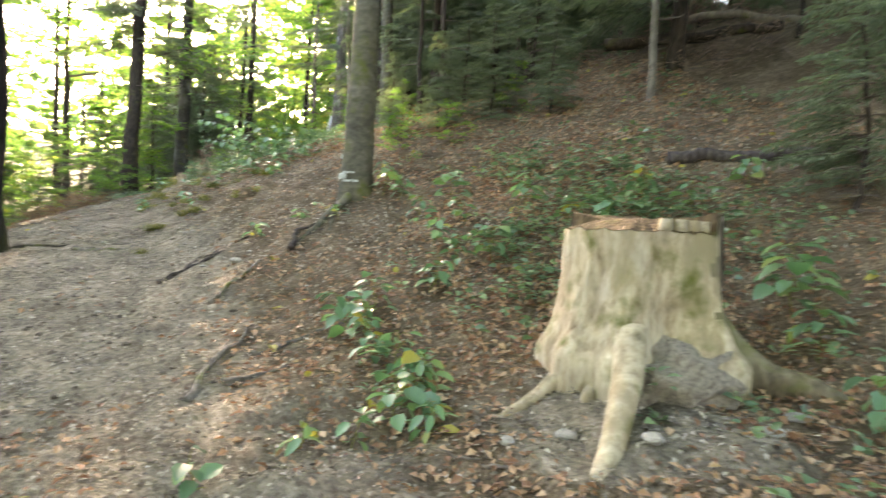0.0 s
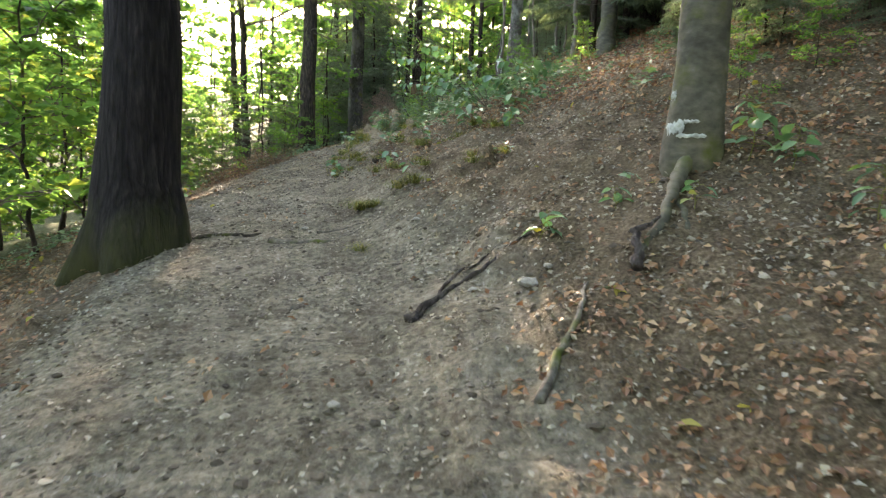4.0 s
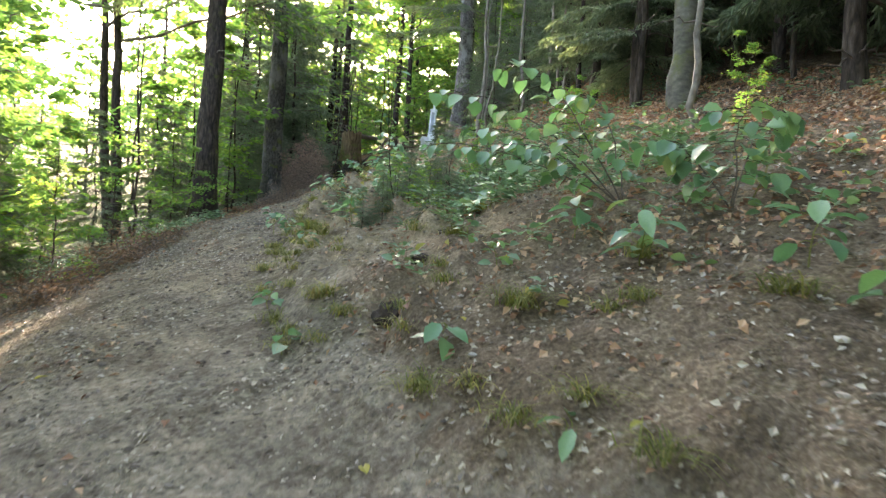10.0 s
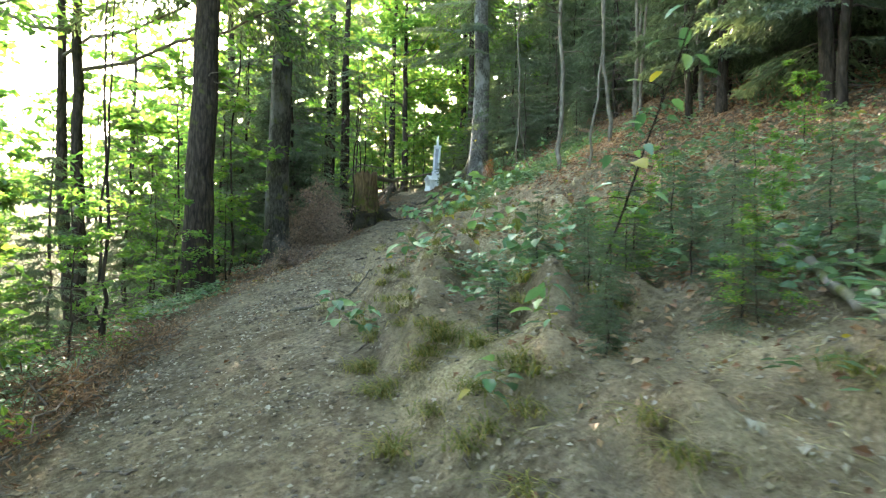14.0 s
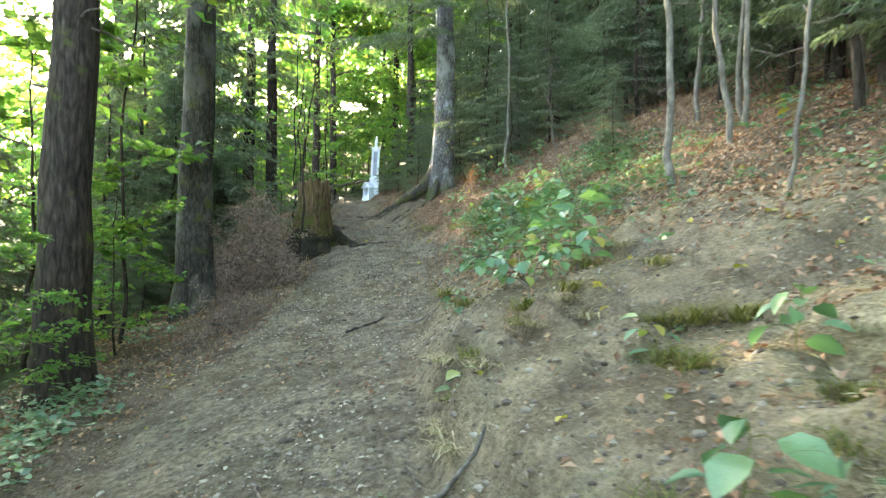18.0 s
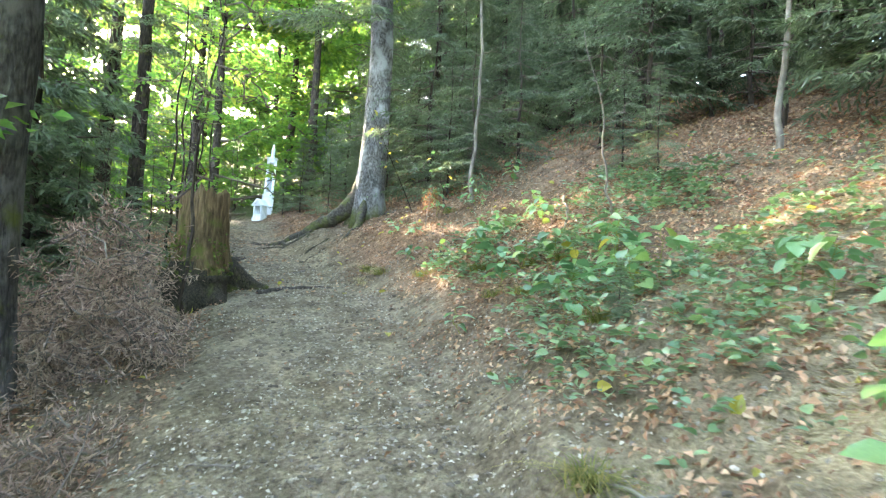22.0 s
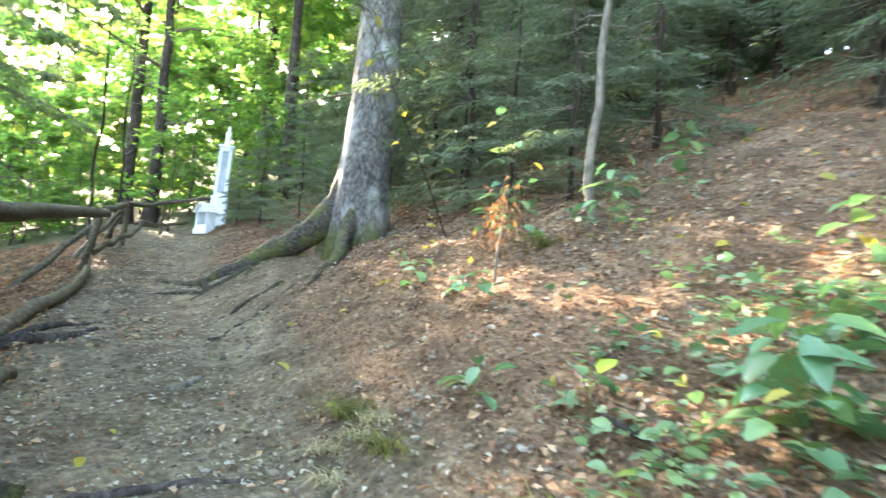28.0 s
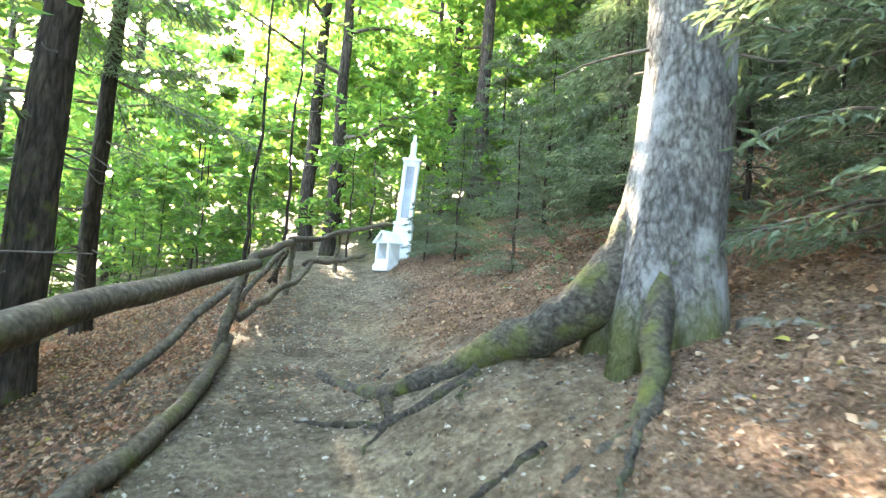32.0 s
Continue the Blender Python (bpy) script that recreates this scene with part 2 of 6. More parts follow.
    color = mixed(nt, 0.75, color, ramp(nt, worn, [(0.36, (0.52, 0.5, 0.46)), (0.5, (0.95, 0.94, 0.92)), (0.64, (1.35, 1.33, 1.3))]), "MULTIPLY")
    h = mixed(nt, 0.6, mixed(nt, 0.35, fine, bits), lumps)
    principled(nt, out, color, 0.95, bumped(nt, h, 1.0, 0.11), 0.12)
    return mat


GROUND = ground_material()
BARK_DARK = bark_material("dark_furrowed_bark", [(0.3, (0.025, 0.02, 0.019)), (0.55, (0.075, 0.062, 0.058)), (0.8, (0.15, 0.13, 0.12))], (9, 9, 1.3), 0.6, 0.04)
BARK_FOOT = bark_material("dark_bark_mossy_foot", [(0.3, (0.008, 0.006, 0.0065)), (0.55, (0.022, 0.018, 0.019)), (0.8, (0.055, 0.046, 0.047))], (9, 9, 1.3), 0.6, 0.04, 0.0, None, 1.5, ((0.022, 0.024, 0.011), (0.055, 0.058, 0.02)))
BARK_BEECH = bark_material("smooth_beech_bark", [(0.3, (0.06, 0.056, 0.042)), (0.6, (0.115, 0.108, 0.084)), (0.8, (0.18, 0.172, 0.14))], (3, 3, 5), 0.25, 0.008, 0.5)
MOSSY_FOOT = bark_material("mossy_dark_foot", [(0.3, (0.018, 0.015, 0.01)), (0.55, (0.05, 0.042, 0.03)), (0.8, (0.1, 0.085, 0.06))], (16, 16, 12), 0.6, 0.06, 0.25, None, 0.0)
BARK_SPRUCE = bark_material("scaly_spruce_bark", [(0.3, (0.026, 0.022, 0.019)), (0.55, (0.066, 0.059, 0.052)), (0.8, (0.14, 0.13, 0.118))], (13, 13, 3.6), 0.55, 0.035, 0.3, (0.12, 0.112, 0.102))
BARK_OLD = bark_material("old_spruce_bark", [(0.3, (0.05, 0.043, 0.038)), (0.5, (0.15, 0.14, 0.132)), (0.8, (0.34, 0.33, 0.318))], (13, 13, 5.5), 0.55, 0.06, 0.0, (0.3, 0.293, 0.285), 0.75)
BARK_BROWN = bark_material("brown_bark", [(0.3, (0.02, 0.015, 0.012)), (0.55, (0.055, 0.042, 0.034)), (0.8, (0.11, 0.09, 0.074))], (9, 9, 2.0), 0.6, 0.02, 0.2)
BARK_POLE = bark_material("pale_sapling_bark", [(0.3, (0.09, 0.077, 0.063)), (0.6, (0.19, 0.168, 0.142)), (0.8, (0.3, 0.275, 0.24))], (5, 5, 3.0), 0.3, 0.004, 0.15)
TWIG = plain_material("dry_twig", [(0.3, (0.05, 0.04, 0.032)), (0.7, (0.17, 0.14, 0.115))], 14.0)
LEAF_SUN = leaf_material("beech_leaf", [(0.0, (0.05, 0.11, 0.035)), (0.45, (0.088, 0.172, 0.046)), (0.8, (0.135, 0.21, 0.05)), (1.0, (0.25, 0.245, 0.06))], (1.75, 1.85, 1.25), 0.66)
LEAF_LOW = leaf_material("undergrowth_leaf", [(0.0, (0.06, 0.115, 0.062)), (0.5, (0.115, 0.19, 0.105)), (0.93, (0.17, 0.24, 0.1)), (1.0, (0.26, 0.245, 0.06))], (1.1, 1.35, 0.9), 0.3, 0.5, 0.36)
NEEDLE = leaf_material("spruce_needle", [(0.0, (0.06, 0.085, 0.055)), (0.5, (0.105, 0.14, 0.092)), (1.0, (0.16, 0.195, 0.125))], (1.2, 1.3, 0.85), 0.38, 0.4, 0.45)
LITTER = leaf_material("fallen_leaf", [(0.0, (0.09, 0.045, 0.025)), (0.35, (0.2, 0.105, 0.06)), (0.65, (0.31, 0.19, 0.115)), (0.88, (0.4, 0.28, 0.185)), (1.0, (0.52, 0.42, 0.3))], (1.2, 1.0, 0.7), 0.15, 0.3, 0.6)
LITTER_WHITE = leaf_material("bleached_leaf", [(0.0, (0.13, 0.1, 0.07)), (0.45, (0.24, 0.206, 0.16)), (1.0, (0.43, 0.385, 0.315))], (1.1, 1.0, 0.8), 0.12, 0.3, 0.6)
LITTER_RED = leaf_material("russet_leaf", [(0.0, (0.08, 0.035, 0.02)), (0.5, (0.22, 0.105, 0.06)), (1.0, (0.46, 0.28, 0.17))], (1.2, 1.0, 0.7), 0.15, 0.3, 0.6)
LITTER_PALE = leaf_material("trodden_leaf", [(0.0, (0.035, 0.028, 0.022)), (0.35, (0.13, 0.107, 0.085)), (0.7, (0.26, 0.226, 0.184)), (1.0, (0.46, 0.42, 0.355))], (1.1, 1.0, 0.8), 0.1, 0.3, 0.6)
GRASS = leaf_material("dry_grass_blade", [(0.0, (0.05, 0.075, 0.02)), (0.5, (0.12, 0.13, 0.04)), (1.0, (0.26, 0.22, 0.09))], (1.3, 1.3, 0.5), 0.4, 0.2, 0.6)
LEAF_ONE = leaf_material("seedling_leaf", [(0.0, (0.06, 0.13, 0.065)), (0.5, (0.11, 0.21, 0.115)), (0.93, (0.16, 0.25, 0.1)), (1.0, (0.22, 0.245, 0.07))], (1.1, 1.45, 0.9), 0.32, 0.5, 0.35, True)
LEAF_YELLOW = leaf_material("yellowed_leaf", [(0.0, (0.2, 0.2, 0.045)), (1.0, (0.4, 0.33, 0.085))], (1.2, 1.2, 0.5), 0.4, 0.3, 0.5)
DEAD_NEEDLE = leaf_material("dead_brown_needle", [(0.0, (0.06, 0.035, 0.022)), (0.5, (0.15, 0.095, 0.062)), (1.0, (0.28, 0.19, 0.13))], (1.2, 1.0, 0.7), 0.25, 0.15, 0.7)
STRAW = leaf_material("bleached_grass", [(0.0, (0.16, 0.135, 0.07)), (0.5, (0.32, 0.275, 0.16)), (1.0, (0.5, 0.45, 0.3))], (1.2, 1.1, 0.7), 0.2, 0.25, 0.6)
BRUSH = leaf_material("dry_brushwood_needle", [(0.0, (0.1, 0.07, 0.056)), (0.5, (0.23, 0.165, 0.135)), (1.0, (0.4, 0.305, 0.255))], (1.2, 1.0, 0.8), 0.2, 0.15, 0.7)
DEAD_LEAF = leaf_material("orange_dead_leaf", [(0.0, (0.1, 0.058, 0.034)), (0.6, (0.2, 0.12, 0.07)), (1.0, (0.3, 0.2, 0.12))], (1.3, 1.0, 0.5), 0.35, 0.2, 0.6)
CUT_WOOD = bark_material("weathered_pale_wood", [(0.3, (0.16, 0.12, 0.072)), (0.5, (0.38, 0.315, 0.22)), (0.72, (0.55, 0.48, 0.37))], (4.5, 4.5, 1.4), 0.3, 0.04, 0.5, (0.22, 0.185, 0.11))
STUMP_SIDE = bark_material("dark_stump_side", [(0.3, (0.05, 0.038, 0.025)), (0.52, (0.13, 0.105, 0.072)), (0.78, (0.27, 0.225, 0.155))], (6, 6, 1.4), 0.4, 0.04, 0.55, (0.16, 0.14, 0.085))
BARE_ROOT = bark_material("peeled_root", [(0.28, (0.13, 0.1, 0.06)), (0.5, (0.33, 0.275, 0.19)), (0.75, (0.5, 0.43, 0.32))], (4, 4, 4), 0.2, 0.02, 0.15, (0.24, 0.19, 0.12))
OLD_WOOD = bark_material("rotten_wood", [(0.3, (0.045, 0.028, 0.015)), (0.55, (0.14, 0.095, 0.053)), (0.8, (0.27, 0.195, 0.115))], (11, 11, 1.2), 0.45, 0.03, 0.4)
MOSS = plain_material("moss", [(0.3, (0.03, 0.04, 0.01)), (0.6, (0.09, 0.11, 0.02)), (0.85, (0.19, 0.2, 0.03))], 30.0, 0.95, 1.0, 0.02)
ROOT = bark_material("root_bark", [(0.3, (0.06, 0.052, 0.043)), (0.55, (0.14, 0.125, 0.105)), (0.8, (0.25, 0.225, 0.19))], (8, 8, 8), 0.4, 0.012, 0.4)
ROOT_OLD = bark_material("old_spruce_root_bark", [(0.3, (0.025, 0.021, 0.016)), (0.55, (0.07, 0.062, 0.05)), (0.8, (0.15, 0.137, 0.115))], (9, 9, 9), 0.45, 0.03, 0.6)
ROOT_MOSSY = bark_material("mossy_root_bark", [(0.3, (0.022, 0.018, 0.014)), (0.55, (0.058, 0.05, 0.04)), (0.8, (0.13, 0.115, 0.095))], (10, 10, 10), 0.55, 0.05, 0.45)
RAIL = bark_material("rail_wood", [(0.3, (0.05, 0.04, 0.029)), (0.55, (0.12, 0.1, 0.074)), (0.8, (0.23, 0.2, 0.152))], (9, 9, 9), 0.35, 0.01, 0.3)
STONE = plain_material("pale_stone", [(0.3, (0.15, 0.137, 0.115)), (0.7, (0.33, 0.31, 0.27))], 12.0, 0.85, 0.5, 0.006)
WHITE = plain_material("white_limewash", [(0.25, (0.62, 0.64, 0.66)), (0.6, (0.8, 0.82, 0.84))], 7.0, 0.7, 0.2, 0.004)
# recessed faces get a grey darker than the white around them
RECESS = plain_material("grey_recess", [(0.3, (0.3, 0.32, 0.35)), (0.7, (0.42, 0.44, 0.47))], 7.0, 0.8, 0.2, 0.003)
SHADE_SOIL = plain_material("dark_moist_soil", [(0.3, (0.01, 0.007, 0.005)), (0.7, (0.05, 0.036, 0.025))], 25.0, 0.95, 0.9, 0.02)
LICHEN = plain_material("white_lichen", [(0.35, (0.24, 0.25, 0.22)), (0.7, (0.52, 0.54, 0.5))], 25.0, 0.9, 0.4, 0.003)
GRIT = grit_material("loose_grit", [(0.0, (0.045, 0.037, 0.029)), (0.4, (0.135, 0.114, 0.088)), (0.75, (0.235, 0.203, 0.156)), (1.0, (0.38, 0.345, 0.28))])
CRUMB = grit_material("soil_crumb", [(0.0, (0.06, 0.048, 0.036)), (0.5, (0.12, 0.098, 0.074)), (0.85, (0.2, 0.168, 0.13)), (1.0, (0.34, 0.3, 0.24))])
CLOD = plain_material("soil_clod", [(0.3, (0.08, 0.066, 0.05)), (0.7, (0.24, 0.208, 0.165))], 40.0, 0.95, 0.8, 0.01)

# ---------------------------------------------------------------- the lie of the land
# along y: centre of the trail, its height, half widths, cross fall, hill slope on the right
STATIONS = [
    (-4, -0.1, -0.15, 1.0, 0.9, 0.05, 0.06), (0, -0.7, 0.17, 1.0, 0.9, 0.05, 0.06), (3.6, -1.8, 0.58, 1.0, 0.8, 0.05, 0.09), (6, -2.45, 0.88, 1.0, 0.75, 0.05, 0.3),
    (8.5, -3.05, 1.24, 0.9, 0.7, 0.07, 0.42), (10, -3.55, 1.46, 0.9, 0.75, 0.1, 0.5), (12.5, -4.4, 1.7, 0.9, 0.9, 0.18, 0.38),
    (16, -5.0, 2.06, 0.9, 1.0, 0.28, 0.36), (19.5, -5.15, 2.5, 0.9, 1.0, 0.25, 0.42), (22, -4.4, 2.95, 0.9, 1.0, 0.2, 0.5),
    (25, -3.25, 3.62, 0.9, 0.9, 0.14, 0.56), (28, -2.55, 4.17, 0.8, 0.75, 0.1, 0.66), (34.6, -2.35, 5.25, 0.75, 0.8, 0.08, 0.5),
    (41, -1.5, 6.5, 0.8, 0.8, 0.05, 0.45)]
ST = np.array(STATIONS)


def eased(y, col):
    """A station value, with the corners of the line rounded off."""
    return sum(np.interp(y + o, ST[:, 0], ST[:, col]) for o in (-1.2, -0.6, 0.0, 0.6, 1.2)) / 5


def lattice(seed):
    return np.random.default_rng(seed).random((64, 64))


LATTICES = [lattice(k) for k in range(6)]


def waves(x, y, scale, seed=0):
    """Smooth value noise from -1 to 1."""
    g = LATTICES[seed % 6]
    u, v = np.asarray(x) * scale + 17.3 * seed, np.asarray(y) * scale + 9.1 * seed
    iu, iv = np.floor(u).astype(int), np.floor(v).astype(int)
    fu, fv = u - iu, v - iv
    fu, fv = fu * fu * (3 - 2 * fu), fv * fv * (3 - 2 * fv)
    a, b = g[iu % 64, iv % 64], g[(iu + 1) % 64, iv % 64]
    c, d = g[iu % 64, (iv + 1) % 64], g[(iu + 1) % 64, (iv + 1) % 64]
    return 2 * ((a * (1 - fu) + b * fu) * (1 - fv) + (c * (1 - fu) + d * fu) * fv) - 1


def smooth(v):
    v = np.clip(v, 0, 1)
    return v * v * (3 - 2 * v)


# small scarps in the bank: x, y, size; soil stands proud above each and is washed out below
SCARPS = [(-3.35, 17.2, 0.16), (-2.55, 17.75, 0.2), (-2.3, 17.45, 0.2), (-3.66, 16.78, 0.2), (-3.5, 16.5, 0.16), (-4.02, 19.05, 0.15), (-3.74, 19.3, 0.15), (-4.38, 18.1, 0.14),
          (-3.8, 19.75, 0.16), (-3.36, 19.45, 0.18), (-3.06, 19.35, 0.16), (-2.62, 11.7, 0.13), (-2.36, 12.0, 0.12), (-2.48, 13.3, 0.17), (-3.28, 16.8, 0.15), (-3.7, 16.05, 0.16),
          (-3.05, 15.4, 0.2), (-2.7, 14.9, 0.16), (-3.3, 14.4, 0.14), (-1.31, 9.25, 0.14), (-1.0, 9.05, 0.14), (-2.2, 20.3, 0.16), (-3.1, 13.5, 0.15), (-1.9, 13.5, 0.16)]


def land(x, y):
    """Height of the ground, and how far it is trodden trail (0 to 1)."""
    x, y = np.asarray(x, float), np.asarray(y, float)
    yc = np.clip(y, -4, 41)
    d = x - eased(yc, 1)
    z = eased(yc, 2) + 0.12 * np.clip(y - 41, 0, 40) + 0.06 * np.clip(y + 4, -30, 0)
    wl, wr, tilt, s1 = eased(yc, 3), eased(yc, 4), eased(yc, 5), eased(yc, 6)
    right, left = np.maximum(d - wr, 0), np.maximum(-d - wl, 0)
    z = z + tilt * np.clip(d, -wl, wr)
    bank = 0.16 * smooth((y - 11) / 2.5) * smooth((24 - y) / 2.5)
    z = z + bank * smooth(right / 0.28)
    lip = smooth((y - 14.8) / 1.2) * smooth((20.8 - y) / 1.2) * (0.6 + 0.4 * waves(x, y, 1.9, 3))
    z = z + 0.17 * lip * smooth((right - 0.06 + 0.12 * waves(x, y, 2.6, 1)) / 0.13) * np.exp(-right / 0.8)
    rise = s1 * np.minimum(right, 4) + np.maximum(s1, 0.36) * np.clip(right - 4, 0, 2) + 0.4 * np.clip(right - 6, 0, 22) + 0.1 * np.clip(right - 28, 0, 60)
    z = z + rise - 0.2 * np.exp(-((x + 2.66) ** 2 + (y - 12.06) ** 2) / 0.02)
    z = z - 0.34 * np.minimum(left, 9) - 0.42 * np.clip(left - 9, 0, 16) - 0.05 * np.clip(left - 25, 0, 80)
    ledges = smooth(0.5 + 2.6 * waves(0.6 * x, y, 0.95, 4)) + 0.7 * smooth(0.5 + 3.0 * waves(0.7 * x, y, 2.1, 2))
    z = z + 0.075 * ledges * smooth((right - 0.2) / 0.5) * smooth((5 - right) / 2) * smooth((y - 11) / 2) * smooth((26 - y) / 3)
    z = z + 0.24 * np.clip(left - 48, 0, 90) + 0.2 * np.clip(y - 60, 0, 80)
    off = smooth(np.maximum(right, left) / 0.9)
    bumps = 0.09 * waves(x, y, 0.55, 0) + 0.05 * waves(x, y, 1.5, 1) + 0.028 * waves(x, y, 4.2, 2)
    z = z + bumps * (0.35 + 0.65 * off) + 0.018 * waves(x, y, 8.0, 3) * (0.6 + 0.4 * off) + 0.022 * waves(x, y, 4.6, 5) * smooth((12 - y) / 3)
    z = z + (0.011 * waves(x, y, 15.0, 1) + 0.03 * np.maximum(waves(x, y, 9.5, 2), 0) ** 2) * (0.55 + 0.45 * off)
    for sx, sy, sw in SCARPS:
        a, b = (x - sx) / sw, (y - sy) / (1.5 * sw)
        z = z + 1.25 * sw * np.exp(-b * b) * (np.exp(-(a - 0.75) ** 2 / 0.6) - 0.75 * np.exp(-(a + 0.5) ** 2 / 0.35))
    # soil held up by the roots of the old spruce, and earth heaped round the cut stump
    z = z + 0.14 * np.exp(-((x + 1.0) / 0.75) ** 2 - ((y - 33.2) / 0.9) ** 2) + 0.1 * np.exp(-((x - 1.85) ** 2 + (y - 3.5) ** 2) / 0.5)
    worn = 0.45 + 1.1 * smooth((11 - y) / 4)
    trail = 1 - smooth((right - 0.12 + 0.25 * waves(x, y, 1.3, 5)) / (0.3 + worn)) - smooth((left + 0.05 + 0.2 * waves(x, y, 1.1, 5)) / 0.55)
    heap = 0.95 * smooth(1.5 - (np.hypot(x - 1.6, (y - 3.05) * 1.1) + 0.2 * waves(x, y, 2.3, 4)) / 0.75)
    bare = 0.9 * smooth(1.6 - np.hypot((x + 1.35) / 0.95, (y - 32.7) / 1.6) + 0.25 * waves(x, y, 1.7, 1))
    return z, np.clip(np.maximum(np.maximum(trail, heap), bare), 0, 1)


def height(x, y):
    return float(land(x, y)[0])


# ---------------------------------------------------------------- building helpers
def mesh_from(name, verts, faces, material, smooth_faces=True):
    """A mesh from arrays; faces is (n, 3) or (n, 4)."""
    verts, faces = np.asarray(verts, np.float32), np.asarray(faces, np.int32)
    me = bpy.data.meshes.new(name)
    n, k = faces.shape
    me.vertices.add(len(verts))
    me.vertices.foreach_set("co", verts.ravel())
    me.loops.add(n * k)
    me.loops.foreach_set("vertex_index", faces.ravel())
    me.polygons.add(n)
    me.polygons.foreach_set("loop_start", np.arange(0, n * k, k, dtype=np.int32))
    me.polygons.foreach_set("use_smooth", np.full(n, smooth_faces))
    me.update(calc_edges=True)
    me.materials.append(material)
    return me


def piece(name, mesh, parent=None, at=None, label=""):
    ob = new(name, mesh)
    if at is not None:
        ob.location = at
    if parent is not None:
        ob.parent = parent
    if label:
        ob["label"] = label
    return ob


def thing(name, at, label, category, group="", kind=""):
    ob = new(name)
    ob.empty_display_size = 0.2
    ob.location = at
    return tagged(ob, label, category, group, kind)


def tube(points, radii, sides=8, cap=True, lobes=None, rough=0.0, seed=0):
    """A tapered tube along points. lobes: (count, depth, rings) for root flare at the start."""
    pts = np.asarray(points, float)
    n = len(pts)
    radii = np.broadcast_to(np.asarray(radii, float), (n,))
    tang = np.gradient(pts, axis=0)
    tang /= np.linalg.norm(tang, axis=1)[:, None] + 1e-9
    ref = np.array([0.0, 0.0, 1.0]) if abs(tang[:, 2]).mean() < 0.8 else np.array([1.0, 0.0, 0.0])
    side = np.cross(tang, ref)
    side /= np.linalg.norm(side, axis=1)[:, None] + 1e-9
    up = np.cross(side, tang)
    ang = np.linspace(0, 2 * np.pi, sides, endpoint=False)
    r = radii[:, None] * np.ones((n, sides))
    if lobes is not None:
        count, depth, reach = lobes
        fall = np.exp(-np.linalg.norm(pts - pts[0], axis=1) / reach)[:, None]
        r = r * (1 + depth * fall * (0.55 + np.cos(count * ang + seed) + 0.5 * np.cos((count + 2) * ang + 2 * seed))[None])
    if rough:
        rng = np.random.default_rng(seed + 5)
        base = rng.normal(0, 1, (n, sides))
        base = (base + np.roll(base, 1, 1) + np.roll(base, -1, 1)) / 2
        r = r * (1 + rough * base)
    v = pts[:, None] + r[..., None] * (np.cos(ang)[None, :, None] * side[:, None] + np.sin(ang)[None, :, None] * up[:, None])
    v = v.reshape(-1, 3)
    i, j = np.meshgrid(np.arange(n - 1), np.arange(sides), indexing="ij")
    a, b = i * sides + j, i * sides + (j + 1) % sides
    f = np.stack([a, b, b + sides, a + sides], -1).reshape(-1, 4)
    if cap:
        v = np.vstack([v, pts[:1], pts[-1:]])
        k = np.arange(sides)
        c0, c1 = len(v) - 2, len(v) - 1
        last = (n - 1) * sides
        tri0 = np.stack([np.full(sides, c0), (k + 1) % sides, k], -1)
        tri1 = np.stack([np.full(sides, c1), last + k, last + (k + 1) % sides], -1)
        return v, f, np.vstack([tri0, tri1])
    return v, f, np.empty((0, 3), int)


def merged(parts):
    """Several tubes as one set of triangles."""
    vs, fs, n = [], [], 0
    for v, f, t in parts:
        vs.append(v)
        if len(f):
            fs += [f[:, [0, 1, 2]] + n, f[:, [0, 2, 3]] + n]
        if len(t):
            fs.append(t + n)
        n += len(v)
    return np.vstack(vs), np.vstack(fs)


def tube_mesh(name, parts, material):
    v, f = merged(parts)
    return mesh_from(name, v, f, material)


def bend(a, b, n, wobble, rng, sag=0.0):
    """A wavering line from a to b."""
    a, b = np.asarray(a, float), np.asarray(b, float)
    s = np.linspace(0, 1, n)[:, None]
    w = np.cumsum(rng.normal(0, 1, (n, 3)), 0)
    w = w - w[:1] - s * (w[-1:] - w[:1])
    p = a + s * (b - a) + wobble * w / max(1.0, np.sqrt(n))
    p[:, 2] -= sag * (4 * s * (1 - s))[:, 0]
    return p


